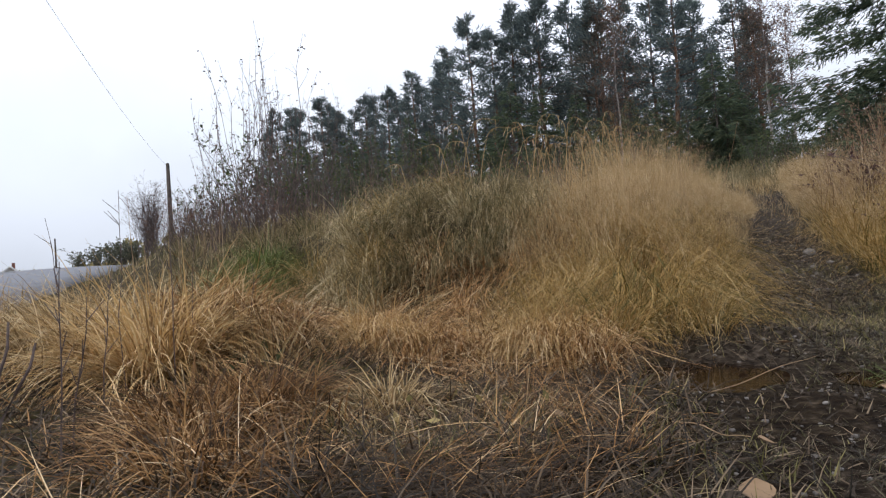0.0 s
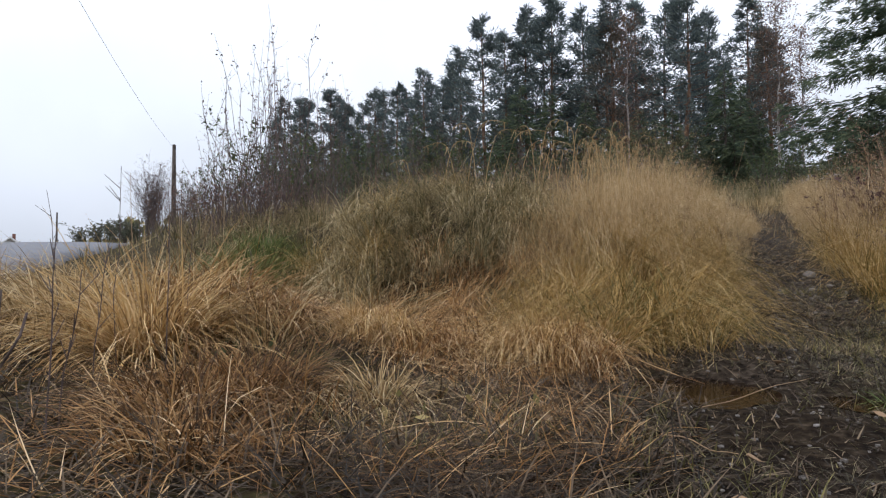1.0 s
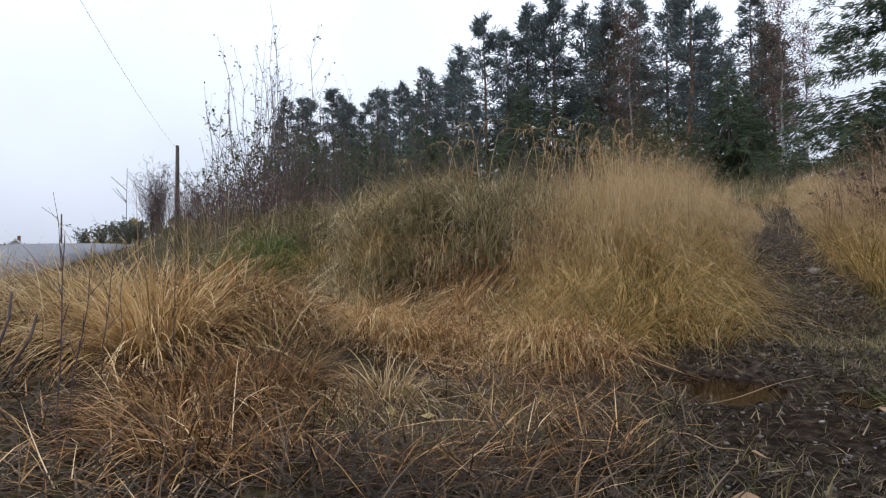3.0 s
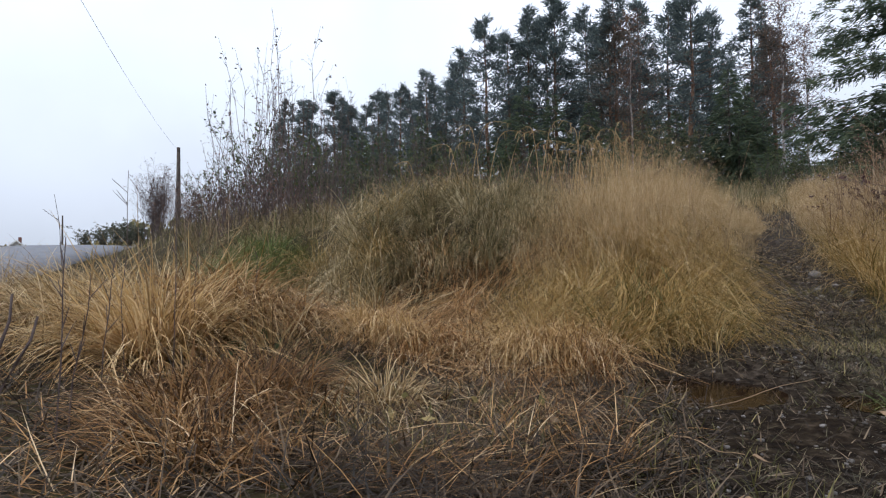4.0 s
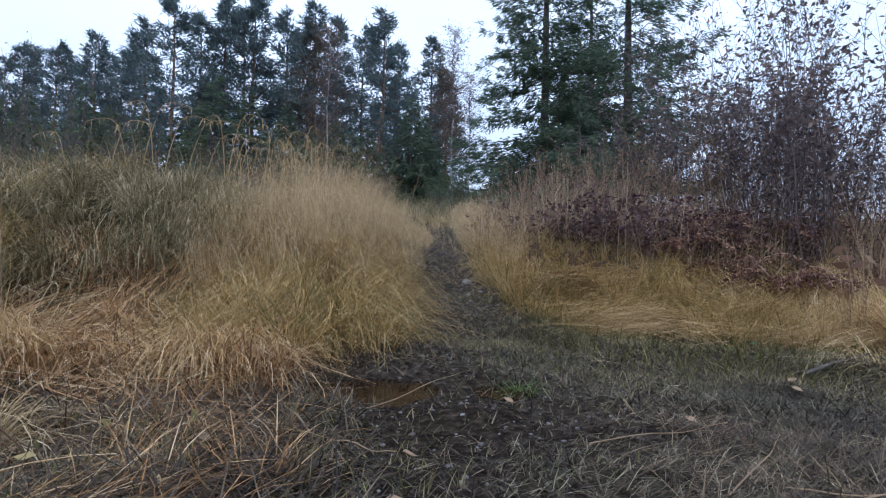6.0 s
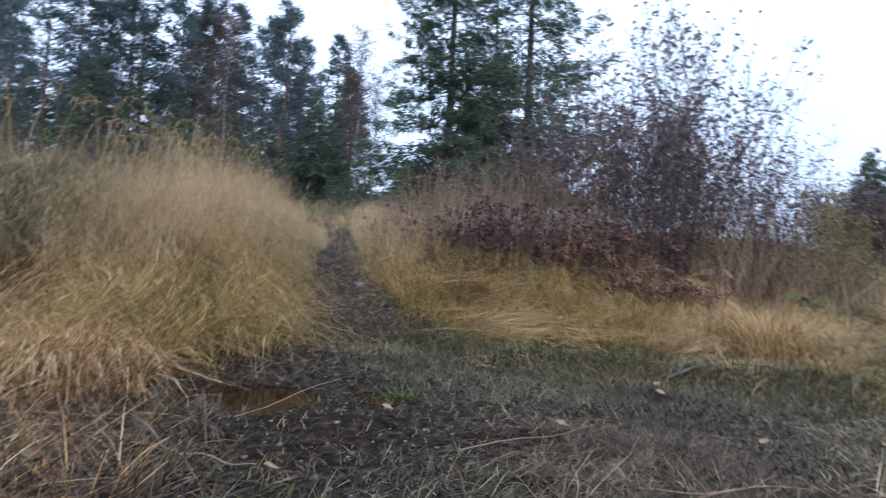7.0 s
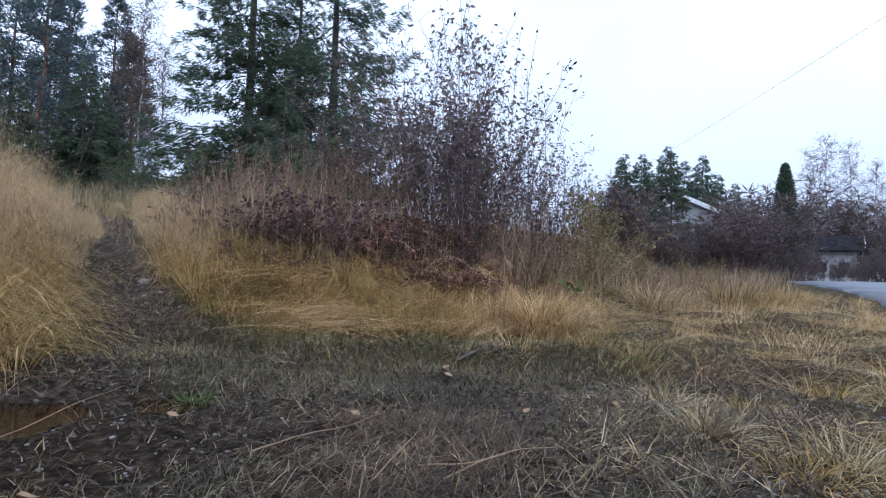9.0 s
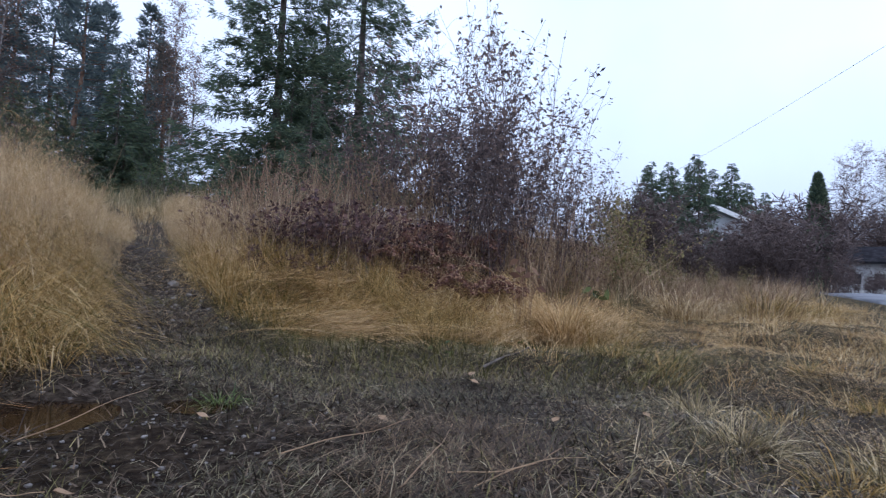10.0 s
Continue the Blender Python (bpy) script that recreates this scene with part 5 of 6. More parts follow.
x, y = scatter(320, (-42, -14), (1.3, 3.0), 147, lambda x, y: bare_spots(x, y) * (0.25 + 0.75 * patchy(1.8, 80, -0.2, 0.3)(x, y)))
locks("golden_flat_straw", "golden straw strewn over the hollow", STRAW, x, y, 15, (0.15, 0.4), (0.0015, 0.003), combed(150, 0.5, 1.6, 1.5, 81), (0.0, 0.05))
x, y = scatter(5500, (8, 56), (3.3, 5.0), 144, lambda x, y: right_of_track(x, y) * (0.4 + 0.6 * patchy(2.0, 70, -0.3, 0.3)(x, y)))
grass("green_fringe", "green and yellow grass fringe at the mound's foot", GREEN_GRASS, x, y, (0.08, 0.24), (0.003, 0.007), combed(200, 0.9, 0.8), (0.7, 0.3), (0.9, 0.4), 4, 0.2, sink=0.0)
x, y = scatter(26000, (-12, 62), (1.0, 5.0), 141, lambda x, y: (0.06 + 0.94 * patchy(1.8, 65, -0.1, 0.45)(x, y)) * (1 - 0.65 * smooth(np.degrees(np.arctan2(x, y)), 26, 36)))
grass("short_green_grass", "short trodden green grass in the wet track", GREEN_GRASS, x, y, (0.04, 0.11), (0.002, 0.0045), any_way, (0.8, 0.3), (0.5, 0.3), 2, 0.12, sink=-0.004)
x, y = scatter(62000, (-14, 66), (1.0, 5.2), 149, lambda x, y: (0.3 + 0.7 * patchy(2.1, 93, -0.2, 0.35)(x, y)) * (0.15 + 0.85 * smooth(np.degrees(np.arctan2(x, y)), 3, 15)))
grass("trodden_grass", "fine grey-green grass trodden into the mud", TRODDEN, x, y, (0.03, 0.1), (0.0014, 0.0032), combed(200, 1.4, 1.8, 1.5, 94), (1.0, 0.3), (0.5, 0.3), 2, 0.1, sink=-0.004)
x, y = scatter(80000, (-34, 70), (1.0, 4.6), 142, lambda x, y: (0.45 + 0.55 * patchy(1.4, 66, -0.4, 0.3)(x, y)) * (1 - 0.6 * damp_at(x, y)))
grass("trodden_litter", "brown trodden grass litter on the mud", LITTER, x, y, (0.025, 0.09), (0.002, 0.0055), any_way, (1.1, 0.25), (0.25, 0.25), 2, 0.1, sink=-0.008)
x, y = scatter(10000, (-16, 44), (1.0, 2.1), 143, lambda x, y: patchy(1.3, 67, -0.2, 0.3)(x, y) * (1 - 0.4 * damp_at(x, y)))
grass("matted_straw", "matted brown straw at the edge of the mud", WET_STRAW, x, y, (0.05, 0.17), (0.0014, 0.0032), combed(100, 1.0, 1.6, 1.9, 56), (1.25, 0.15), (0.25, 0.15), 3, 0.2, sink=-0.012)

# rough verge towards the far bend of the road
x, y = scatter(760, (41, 78), (3.6, 12.5), 151, lambda x, y: 0.25 + 0.75 * patchy(1.2, 68, -0.2, 0.4)(x, y))
clumps("rough_verge", "rough pale tussocky grass on the verge", MOUND_STRAW, x, y, 50, 0.12, (0.12, 0.34), (0.0018, 0.0045), combed(200, 0.9, 1.6, 0.9, 95), 0.5, (0.8, 0.35), (1.3, 0.5), 3)
x, y = scatter(19000, (47, 76), (1.6, 9), 154, lambda x, y: 0.35 + 0.65 * patchy(1.6, 69, -0.3, 0.3)(x, y))
grass("verge_litter", "pale straw litter on the stony verge", STRAW_PALE, x, y, (0.04, 0.15), (0.0014, 0.0032), any_way, (1.2, 0.2), (0.25, 0.2), 2, 0.15, sink=-0.006)
x, y = scatter(330, (46, 64), (8.0, 20), 152)
clumps("ditch_grass", "brown grass in the ditch", STALK, x, y, 26, 0.35, (0.3, 0.65), (0.003, 0.007), 200, 0.3, (0.22, 0.14), (0.8, 0.4), 3)
x, y = scatter(10000, (-60, 66), (12, 40), 153)
grass("field_grass", "dull grass over the hillside", BANK_GRASS, x, y, (0.3, 0.6), (0.012, 0.025), any_way, (0.3, 0.2), (0.8, 0.4), 2, 0.8)


def tussock(label, az, d, n, length, spread, material, width=(0.0035, 0.008), tilt=(0.5, 0.3), bend=(1.8, 0.5), lean=None):
    x0, y0 = polar(az, d)
    z0 = ground_at(x0, y0) - 0.01
    a = RNG.uniform(0, 2 * np.pi, n)
    rr = spread * np.sqrt(RNG.random(n))
    hd = a + RNG.normal(0, 0.5, n) if lean is None else radians(lean) + RNG.normal(0, 0.8, n)
    xl, yl = np.sin(a) * rr, np.cos(a) * rr
    zl = height(xl + x0, yl + y0) - 0.01 - z0
    tl = np.abs(RNG.normal(tilt[0], tilt[1], n)) * (0.4 + rr / spread)
    v, q = blades(xl, yl, zl, RNG.uniform(*length, n), RNG.uniform(*width, n), hd, tl, np.abs(RNG.normal(*bend, n)), 5 if d < 3.5 else 4)
    ob = put("grass_tussock", mesh_from(v, q, "grass_tussock"), material)
    ob.location = (x0, y0, z0)
    tagged(ob, label, "grass tussock", "grass tussocks")


tussock("large pale drooping grass tussock on the verge", -55.6, 2.75, 1600, (0.35, 0.68), 0.22, MOUND_STRAW, (0.004, 0.009), (0.75, 0.35), (1.4, 0.5))
tussock("large orange drooping grass tussock on the verge", -49.6, 3.2, 1500, (0.35, 0.66), 0.26, STRAW, (0.004, 0.008), (0.7, 0.35), (1.8, 0.5), 120)
tussock("large pale drooping grass tussock on the verge", -61.0, 3.3, 900, (0.35, 0.65), 0.26, STRAW_PALE, (0.004, 0.009))
tussock("rusty grass tussock bowed over on the verge", -45.2, 3.1, 900, (0.3, 0.46), 0.2, STRAW, (0.003, 0.007), (0.7, 0.3), (1.9, 0.4), 120)
tussock("dark orange grass tussock close to the mud", -53.0, 1.95, 1000, (0.18, 0.36), 0.22, DARK_STRAW, (0.003, 0.0075), (0.7, 0.3), (1.6, 0.5))
tussock("orange-brown grass tussock close to the mud", -46.5, 2.1, 900, (0.18, 0.36), 0.19, DARK_STRAW, (0.003, 0.007), (0.7, 0.3), (1.6, 0.5))
tussock("orange-brown grass tussock close to the mud", -55.0, 1.5, 500, (0.12, 0.28), 0.18, DARK_STRAW, (0.003, 0.0065), (0.9, 0.3), (1.2, 0.5))
tussock("bleached short grass tussock", -35.0, 2.0, 460, (0.14, 0.3), 0.12, STRAW_PALE, (0.003, 0.006), (0.6, 0.3))
tussock("bleached short grass tussock", -38.5, 1.75, 300, (0.1, 0.24), 0.12, STRAW_PALE, (0.003, 0.006), (0.8, 0.3))
tussock("pale orange grass tussock bowed over", -18.4, 2.85, 1100, (0.35, 0.58), 0.19, MOUND_STRAW, (0.0025, 0.0055), (0.35, 0.2), (2.2, 0.35), 165)
tussock("orange grass tussock bowed over", -33.5, 3.05, 1000, (0.3, 0.55), 0.24, MOUND_STRAW, (0.0025, 0.006), (0.4, 0.2), (2.0, 0.4), 170)
tussock("orange grass tussock bowed over", -26.0, 3.0, 900, (0.3, 0.5), 0.26, STRAW, (0.0025, 0.006), (0.5, 0.2), (1.9, 0.4), 200)
tussock("orange grass tussock bowed over", -14.5, 2.6, 420, (0.3, 0.5), 0.18, STRAW, (0.002, 0.005), (0.4, 0.2), (1.7, 0.4), 150)
rt = random.Random(77)
for az, d in ((-38, 5.6), (-35, 5.1), (-33.5, 6.0), (-31, 5.3), (-29, 6.2), (-27.5, 5.2), (-25, 5.8), (-23, 5.1), (-36.5, 6.6), (-21, 6.0), (-26.5, 6.8), (-31.5, 6.9), (-19.5, 5.2), (-40, 6.3),
              (-34.2, 5.6), (-29.6, 5.7), (-25.8, 6.3), (-22.6, 5.6), (-18.0, 5.9), (-16.5, 5.4), (-36, 5.9), (-32, 6.4), (-20.5, 6.6), (-28, 7.2), (-23.5, 7.0), (-17.5, 6.8)):
    tussock("large grass tussock drooping down the bank", az, d, 380, (0.25, 0.85), 0.14, rt.choice((BANK_GRASS, BANK_GRASS, BANK_STRAW, BANK_STRAW, STRAW_GOLD)), (0.003, 0.0065), (0.55, 0.35), (2.2, 0.8), rt.choice((None, rt.uniform(120, 230), rt.uniform(90, 270))))
for az, d in ((-47.2, 6.5), (-45.6, 6.4), (-44.0, 6.5), (-46.4, 7.0), (-44.8, 7.2), (-48.2, 7.2)):
    tussock("fresh green grass tussock at the end of the bank", az, d, 420, (0.45, 0.8), 0.2, LUSH_GRASS, (0.004, 0.008), (0.45, 0.25), (1.9, 0.4))
tussock("small bright green grass tuft in the mud", 11.2, 2.5, 110, (0.08, 0.16), 0.07, LUSH_GRASS, (0.003, 0.005), (0.7, 0.3))
tussock("green-based grass tussock at the puddle", -11.5, 3.15, 420, (0.3, 0.6), 0.15, STRAW_GOLD)
for az, d, n, top in ((55.4, 2.95, 520, 0.36), (59.3, 2.25, 560, 0.32), (66.5, 1.9, 330, 0.24), (69.5, 2.1, 520, 0.34), (68.6, 3.6, 420, 0.34), (53.0, 3.9, 420, 0.36), (62.5, 3.0, 380, 0.3), (48.5, 4.4, 420, 0.36), (64.0, 4.6, 320, 0.3)):
    tussock("pale grass tussock on the verge", az, d, int(n * 0.8), (0.1, top * 0.8), 0.11, BANK_STRAW if n > 500 else STRAW_GOLD, (0.002, 0.0042), (0.8, 0.35), (1.5, 0.5))
tussock("upright yellow grass tussock at the mound", 43.6, 5.3, 1500, (0.4, 0.74), 0.2, MOUND_STRAW, (0.0025, 0.0055), (0.4, 0.22), (1.5, 0.5))
tussock("upright yellow grass tussock at the mound", 46.8, 5.7, 700, (0.35, 0.55), 0.2, STRAW_PALE, (0.003, 0.007), (0.4, 0.25))
tussock("golden grass tussock near the road", 61.5, 8.6, 700, (0.4, 0.7), 0.35, STRAW_GOLD)
tussock("golden grass tussock near the road", 64.5, 9.3, 600, (0.35, 0.6), 0.35, STRAW_GOLD)
tussock("pale rounded grass tussock near the road", 54.5, 8.0, 800, (0.4, 0.65), 0.35, STRAW_PALE)


# ---- small things ----
def stem(name, label, category, pts, radii, material, group="", at=(0, 0, 0)):
    ob = put(name, mesh_from(*tube(pts, radii, 5), name), material)
    ob.location = at
    tagged(ob, label, category, group)
    return ob


def seed_stalk(az, d, tall, lean, dark):
    """A thin weed stalk with a few short side shoots."""
    x, y = polar(az, d)
    r = np.random.default_rng(int(abs(az) * 100))
    s = np.linspace(0, 1, 6)
    pts = np.stack([lean * tall * s ** 1.5 + np.cumsum(r.normal(0, 0.006, 6)), np.cumsum(r.normal(0, 0.006, 6)), tall * s - 0.02], 1)
    parts_ = [tube(pts, np.linspace(0.0026, 0.001, 6), 4)]
    for _ in range(5):
        u = r.uniform(0.45, 0.95)
        b = np.array([np.interp(u, s, pts[:, i]) for i in range(3)])
        parts_.append(tube([b, b + np.array([r.normal(0, 0.025), r.normal(0, 0.025), 0.05])], [0.0016, 0.0009], 3))
    ob = put("weed_stalk", mesh_from(*merged(parts_), "weed_stalk"), TWIG if dark else STALK)
    ob.location = (x, y, ground_at(x, y))
    tagged(ob, "thin dark weed stalk standing in the grass" if dark else "thin straw-coloured stalk standing in the grass", "weed stalk", "weed stalks")


for az, d, tall, lean, dark in ((-54.5, 2.2, 0.72, -0.02, True), (-58.5, 2.4, 0.78, 0.05, True), (-60.5, 2.0, 0.5, 0.12, True), (-63, 1.7, 0.42, 0.25, True), (-64.5, 1.6, 0.5, 0.1, True),
                               (-56.8, 3.2, 0.8, -0.05, False), (-33.5, 4.6, 1.25, -0.1, False), (-62, 3.0, 0.7, -0.2, True), (-52.5, 2.6, 0.62, 0.1, True), (-47.5, 2.7, 0.45, 0.05, True),
                               (-4.0, 4.2, 0.95, 0.05, False), (-2.5, 4.4, 0.9, -0.08, False), (-1.2, 4.6, 1.1, 0.2, False), (-14, 6.2, 1.0, 0.2, False)):
    seed_stalk(az, d, tall, lean, dark)


for reach, top in (((-62.5, 1.5), 0.41), ((-64.2, 1.52), 0.46)):
    (xa, ya), (xb, yb) = [(px - 0.06, py - 0.06) for px, py in (polar(-67.0, 1.5), polar(*reach))]
    za = ground_at(xa, ya)
    s_ = np.linspace(0, 1, 7)[:, None]
    line = np.array([0, 0, -0.03]) * (1 - s_) + np.array([xb - xa, yb - ya, top - za]) * s_ + 0.006 * np.sin(9 * s_ + np.array([[0.0, 1.0, 2.0]]))
    stem("woody_twig", "thick dark woody twig standing in the verge", "twig", line, np.linspace(0.0048, 0.0026, 7), TWIG, "woody twigs on the verge", (xa, ya, za))


def nodding_stalk(az, d, tall, lean):
    """A dry stem that arches over at the top and hangs."""
    x, y = polar(az, d)
    s = np.linspace(0, 1, 10)
    pts = np.stack([lean * (s ** 2), 0.1 * s, tall * (s - 0.55 * np.clip(s - 0.55, 0, 1) ** 1.3 * 2.2)], 1)
    n = 16
    k = RNG.uniform(0.45, 1.0, n)
    at = np.stack([np.interp(k, s, pts[:, i]) for i in range(3)], 1)
    b = blades(at[:, 0], at[:, 1], at[:, 2], RNG.uniform(0.06, 0.16, n), RNG.uniform(0.005, 0.01, n), RNG.uniform(0, 6.28, n), RNG.uniform(1.9, 2.8, n), RNG.normal(0.3, 0.2, n), 2)
    ob = put("nodding_stalk", mesh_from(*merged([tube(pts, np.linspace(0.006, 0.002, 10), 4), b]), "nodding_stalk"), STRAW_PALE)
    ob.location = (x, y, ground_at(x, y) - 0.02)
    tagged(ob, "arching dry stalk with hanging withered leaves", "dry plant", "arching stalks on the bank")


for az, d, tall, lean in ((-24.5, 7.0, 1.7, 0.5), (-23.5, 7.2, 1.85, -0.4), (-22.7, 7.0, 1.5, 0.45), (-21.0, 7.2, 1.7, 0.6), (-25.5, 7.3, 1.5, -0.55), (-19.5, 7.3, 1.6, 0.6), (-27, 7.2, 1.4, 0.4), (-30, 7.4, 1.3, -0.4),
                          (-14, 7.6, 2.0, 0.25), (-13.3, 7.8, 2.1, -0.2), (-12.6, 7.6, 1.9, 0.35), (-17, 7.4, 1.6, 0.4), (-15.2, 7.5, 1.7, -0.3), (-11.5, 7.8, 1.7, 0.3)) + tuple((rt.uniform(-19, -8), rt.uniform(7.0, 8.6), rt.uniform(1.2, 2.0), rt.choice((-1, 1)) * rt.uniform(0.1, 0.4)) for _ in range(26)):
    nodding_stalk(az, d, tall, lean)


def fern_clump(az, d, size, seed):
    x, y = polar(az, d)
    r = np.random.default_rng(seed)
    stems_, at, sz = [], [], []
    for _ in range(8):
        a = r.uniform(0, 2 * np.pi)
        s = np.linspace(0, 1, 8)
        ln = size * r.uniform(0.7, 1.1)
        pts = np.stack([np.cos(a) * ln * 0.8 * s, np.sin(a) * ln * 0.8 * s, ln * (1.25 * s - 1.0 * s ** 2.2)], 1)
        stems_.append(tube(pts, np.linspace(0.005, 0.0015, 8), 3))
        for u in np.linspace(0.2, 1.0, 22):
            b = np.array([np.interp(u, s, pts[:, i]) for i in range(3)])
            for side in (-1, 1):
                for w in (0.3, 0.55, 0.8, 1.0):
                    out = side * 0.16 * size * (1.2 - u) * w
                    at.append(b + np.array([-np.sin(a) * out, np.cos(a) * out, -0.25 * abs(out)]))
                    sz.append(0.038 * size * r.uniform(0.7, 1.3))
    ob = thing("fern", "withered red-brown fern on the mound", "fern", "withered ferns", at=(x, y, ground_at(x, y) - 0.01))
    put("stem", mesh_from(*merged(stems_), "stem"), STALK, ob)
    put("foliage", mesh_from(*leaf_quads(np.array(at), np.array(sz), 0.5, 0.5, 0.6), "foliage"), FERN, ob)


for k, (az, d, s) in enumerate(((24, 5.7, 0.6), (26.5, 5.6, 0.65), (28.5, 5.5, 0.6), (31, 5.4, 0.55), (34, 5.3, 0.6), (36, 5.4, 0.5), (21, 6.0, 0.6), (39, 5.5, 0.55), (33, 6.2, 0.8), (29, 6.3, 0.85), (25, 6.5, 0.8), (36.5, 5.2, 0.3))):
    fern_clump(az, d + 0.95, s * 1.4, 900 + k)


def big_leaf_plant(az, d, zup, n, size, material, label):
    x, y = polar(az, d)
    at = RNG.normal(0, 0.07, (n, 3)) + np.array([0, 0, zup])
    at[:, 2] = np.abs(at[:, 2])
    ob = thing("leafy_plant", label, "plant", at=(x, y, ground_at(x, y)))
    put("stem", mesh_from(*merged([tube([(0, 0, -0.02), tuple(p * 0.6), tuple(p)], [0.004, 0.003, 0.002], 3) for p in at]), "stem"), STALK, ob)
    put("foliage", mesh_from(*leaf_quads(at, size, 0.5, 0.6, 0.5), "foliage"), material, ob)


big_leaf_plant(39.2, 5.35, 0.5, 9, 0.13, ORANGE_LEAF, "young plant with large hanging orange-brown leaves")
big_leaf_plant(40.2, 5.3, 0.7, 7, 0.12, ORANGE_LEAF, "young plant with large hanging orange-brown leaves")
big_leaf_plant(-46.4, 2.62, 0.03, 16, 0.075, DOCK_LEAF, "low dock plant with dull green leaves")
big_leaf_plant(-30.0, 1.75, 0.03, 8, 0.05, OLIVE_LEAF, "small yellow-green creeping weed")
big_leaf_plant(-24.5, 1.9, 0.03, 7, 0.05, OLIVE_LEAF, "small yellow-green creeping weed")
big_leaf_plant(39.5, 5.0, 0.04, 8, 0.09, GREEN_LEAF, "low green plant at the mound's foot")
big_leaf_plant(33.0, 4.35, 0.04, 8, 0.07, GREEN_LEAF, "low green plant at the mound's foot")
big_leaf_plant(46.5, 6.8, 0.3, 16, 0.14, GREEN_LEAF, "green leafy plant under the bushes")


def pebble(az, d, size, label, name="stone", sink=0.3, group="stones in the track"):
    x, y = polar(az, d)
    bm = bmesh.new()
    bmesh.ops.create_icosphere(bm, subdivisions=2 if size > 0.02 else 1, radius=size)
    sq = RNG.uniform(0.55, 1.15, 3)
    for v in bm.verts:
        k = 1 + 0.22 * noise.noise(v.co * (1.6 / size) + Vector((az, d, 0)))
        v.co = Vector((v.co.x * sq[0], v.co.y * sq[1], v.co.z * 0.6)) * k
    ob = part(name, bm, STONE)
    ob.location = (x, y, ground_at(x, y) + size * (0.5 - sink))
    tagged(ob, label, "stone", group)


pebble(6.2, 5.5, 0.06, "pale rounded stone at the edge of the track")
rp = random.Random(21)
for k in range(46):
    pebble(rp.uniform(-2, 12), rp.uniform(3.4, 6.0), rp.uniform(0.008, 0.024), "small grey stone in the muddy track")
for k in range(60):
    pebble(rp.uniform(48, 72), rp.uniform(1.9, 4.0), rp.uniform(0.008, 0.022), "small grey pebble on the verge", "pebble", 0.3, "pebbles on the verge")
for k in range(26):
    pebble(rp.uniform(-4, 46), rp.uniform(1.3, 3.4), rp.uniform(0.005, 0.012), "small pale pebble in the mud", "pebble", 0.3, "pebbles in the mud")


def lying(name, label, category, az0, d0, az1, d1, thick, material, group=""):
    """A stick or straw lying on the ground from one spot to another."""
    (xa, ya), (xb, yb) = polar(az0, d0), polar(az1, d1)
    s = np.linspace(0, 1, 9)
    x, y = xa + (xb - xa) * s, ya + (yb - ya) * s
    z = height(x, y).mean() + 0.035 + np.linspace(-0.5, 0.5, 9) * (height(xb, yb)[0] - height(xa, ya)[0]) + 0.006 * np.sin(s * 9 + az0)
    pts = np.stack([x - xa, y - ya, z - z[0]], 1)
    pts[:, :2] += 0.006 * np.sin(s[:, None] * 7 + np.array([az0, d0]))
    stem(name, label, category, pts, np.linspace(thick, thick * 0.4, 9), material, group, (xa, ya, z[0]))


lying("stick", "dark broken stick lying on the grass", "stick", 35.8, 3.7, 40.5, 4.3, 0.014, BARK_GREY)
lying("stick", "thin bare twig lying on the grass", "stick", 40.5, 4.3, 45.5, 4.2, 0.007, BARK_GREY)
for az0, d0, az1, d1 in ((17.5, 1.65, 29.5, 2.05), (29, 1.4, 33.5, 2.0), (-4.0, 1.95, 5.5, 2.7), (-18, 2.6, -12.5, 1.8), (33, 1.5, 46, 1.7), (-7.5, 1.6, -1.0, 1.5), (-33, 1.6, -31, 2.2), (-14.5, 2.0, -11, 1.45), (36, 1.45, 44, 1.75), (-40, 1.8, -35, 2.1)):
    lying("straw", "long pale straw lying across the mud", "straw", az0, d0, az1, d1, 0.0024, STALK, "long straws on the ground")


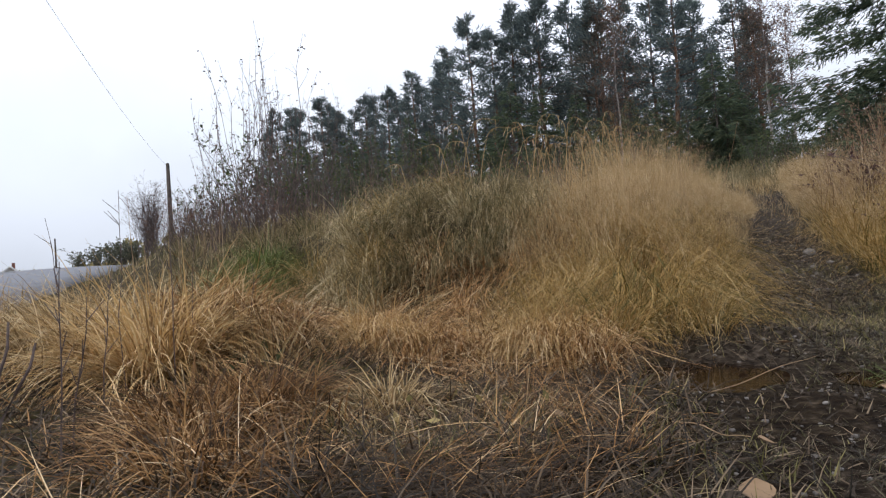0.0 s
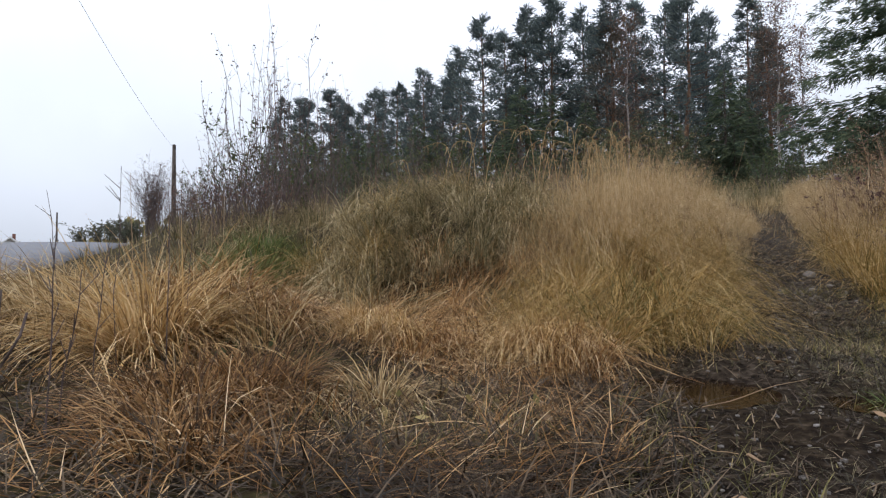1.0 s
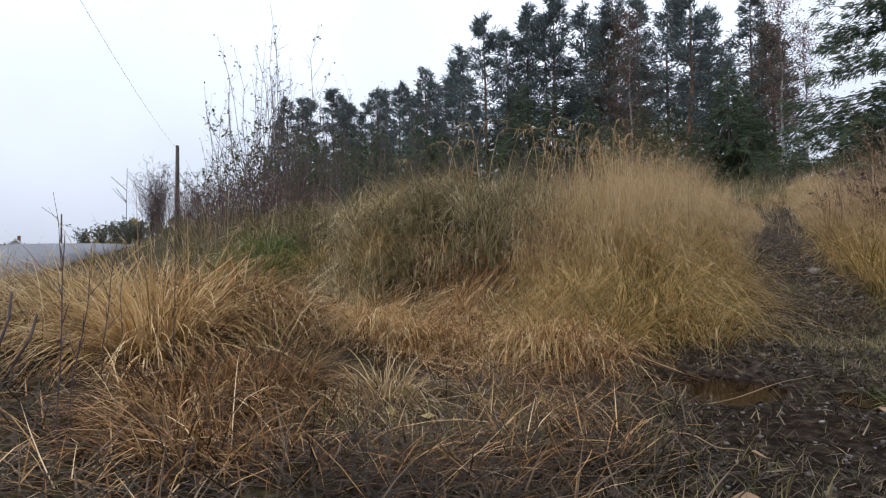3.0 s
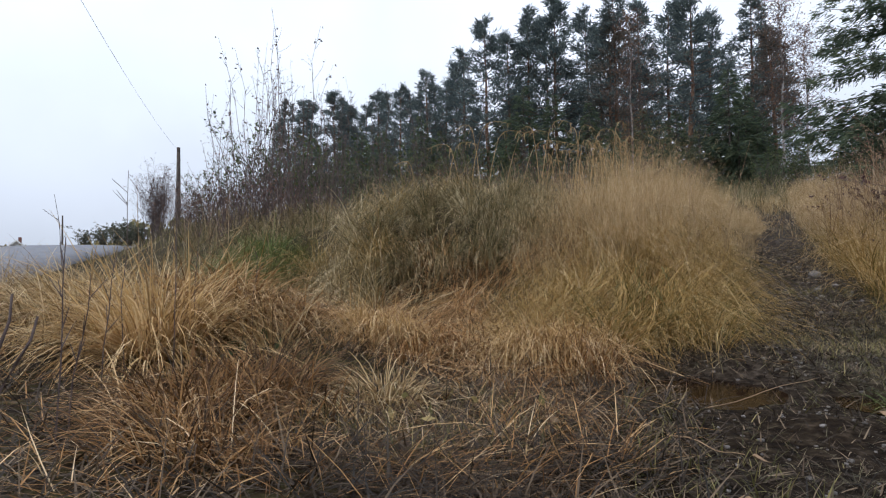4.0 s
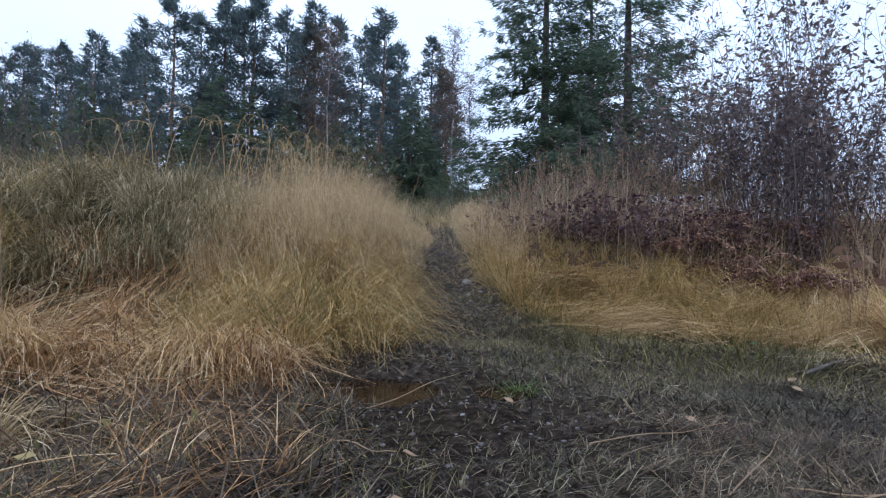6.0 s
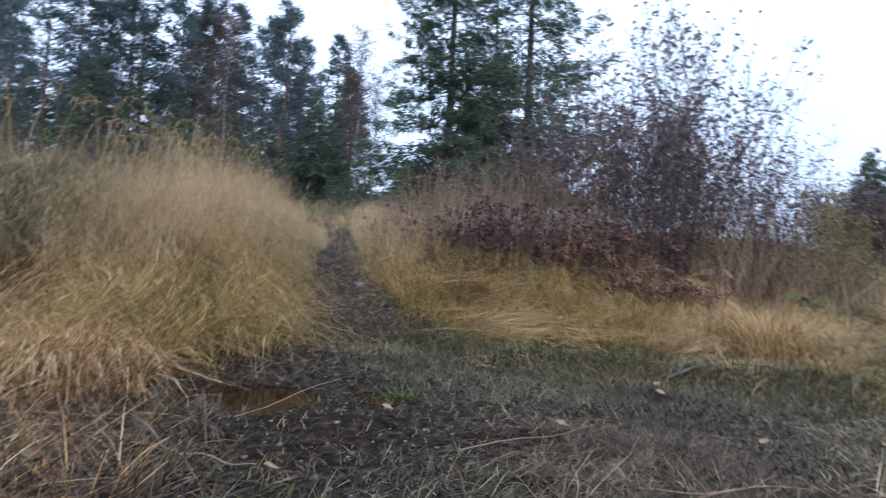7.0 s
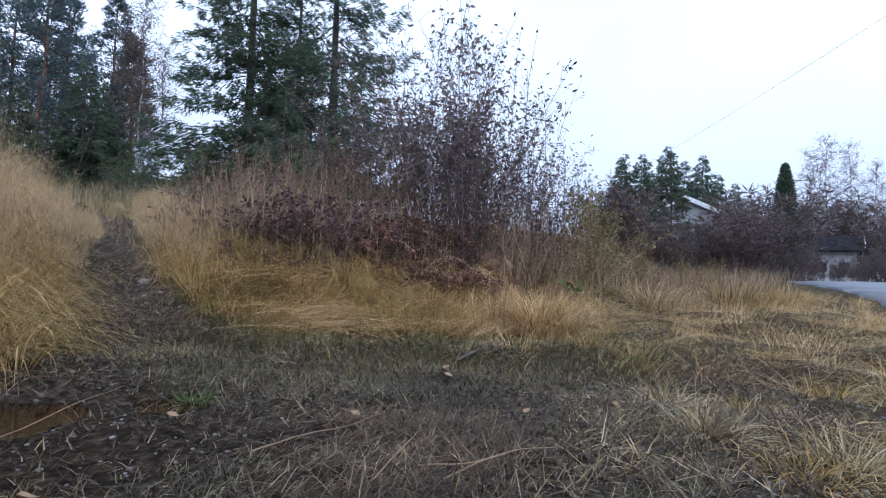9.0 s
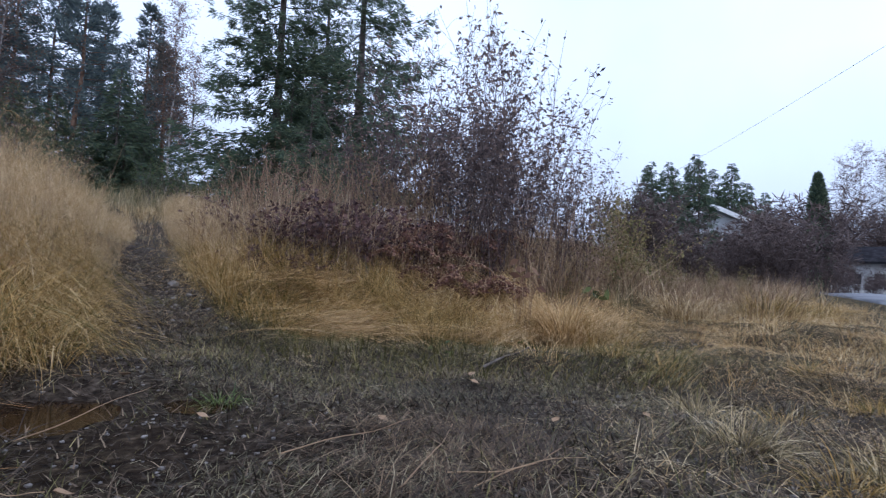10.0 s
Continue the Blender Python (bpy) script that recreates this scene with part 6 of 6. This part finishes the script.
def dry_leaf(az, d, size, turn):
    x, y = polar(az, d)
    bm = bmesh.new()
    rows = []
    for i in range(7):
        u = i / 6
        w = math.sin(math.pi * min(1, u * 0.92 + 0.04)) * 0.5
        rows.append([bm.verts.new((size * (u - 0.5), size * w * s, size * (0.3 * abs(s) * w + 0.25 * (u - 0.5) ** 2 * 2 + 0.05 * math.sin(5 * u + s)))) for s in (-1, -0.5, 0, 0.5, 1)])
    for a, b in zip(rows[:-1], rows[1:]):
        for j in range(4):
            bm.faces.new((a[j], a[j + 1], b[j + 1], b[j]))
    ob = part("fallen_leaf", bm, STALK)
    ob.matrix_basis = pose(x, y, ground_at(x, y) + 0.03, 0, -25, turn)
    sol = ob.modifiers.new("thickness", "SOLIDIFY")
    sol.thickness = 0.0012
    tagged(ob, "curled pale brown fallen leaf on the mud", "leaf", "fallen leaves")


dry_leaf(-1.6, 1.17, 0.065, 95)
for k in range(14):
    dry_leaf(rp.uniform(-40, 62), rp.uniform(1.5, 3.6), rp.uniform(0.03, 0.055), rp.uniform(0, 360))


def gravel(label, n, az, d, size, seed, keep=None, material=STONE):
    """Loose stones, too many to count: small uneven six-sided lumps."""
    x, y = scatter(n, az, d, seed, keep)
    n = len(x)
    r = np.random.default_rng(seed)
    s = r.uniform(*size, n) * r.uniform(0.6, 1.2, n)
    corner = np.array([(i, j, k) for k in (-1, 1) for j in (-1, 1) for i in (-1, 1)], float)
    v = corner[None] * r.uniform(0.55, 1.0, (n, 8, 3)) * s[:, None, None] * (1, 1, 0.65)
    t = r.uniform(0, 2 * np.pi, n)
    c, sn = np.cos(t)[:, None], np.sin(t)[:, None]
    v = np.stack([v[..., 0] * c - v[..., 1] * sn, v[..., 0] * sn + v[..., 1] * c, v[..., 2]], -1)
    v += np.stack([x, y, height(x, y) + s * 0.25], 1)[:, None]
    f = np.array([(0, 2, 3, 1), (4, 5, 7, 6), (0, 1, 5, 4), (2, 6, 7, 3), (0, 4, 6, 2), (1, 3, 7, 5)])
    ob = put("gravel", mesh_from(v.reshape(-1, 3), (np.arange(n)[:, None, None] * 8 + f[None]).reshape(-1, 4), "gravel"), material)
    tagged(ob, label, "gravel", kind="stuff")


gravel("fine grey gravel trodden into the track", 2600, (-2, 14), (3.0, 10.0), (0.003, 0.01), 301, lambda x, y: 1 - smooth(np.abs(x - path_x(y)), 0.2, 0.5))
gravel("grey gravel scattered on the verge", 3000, (48, 76), (1.5, 6.0), (0.003, 0.01), 302, patchy(1.6, 75, -0.1, 0.4))
gravel("dark crumbs of mud in the yard", 5000, (-16, 66), (1.0, 4.2), (0.003, 0.008), 304, lambda x, y: 0.15 + 0.85 * mud_at(x, y), MUD_CRUMB)
gravel("fine stones in the mud", 900, (-40, 50), (1.1, 3.6), (0.003, 0.008), 303)
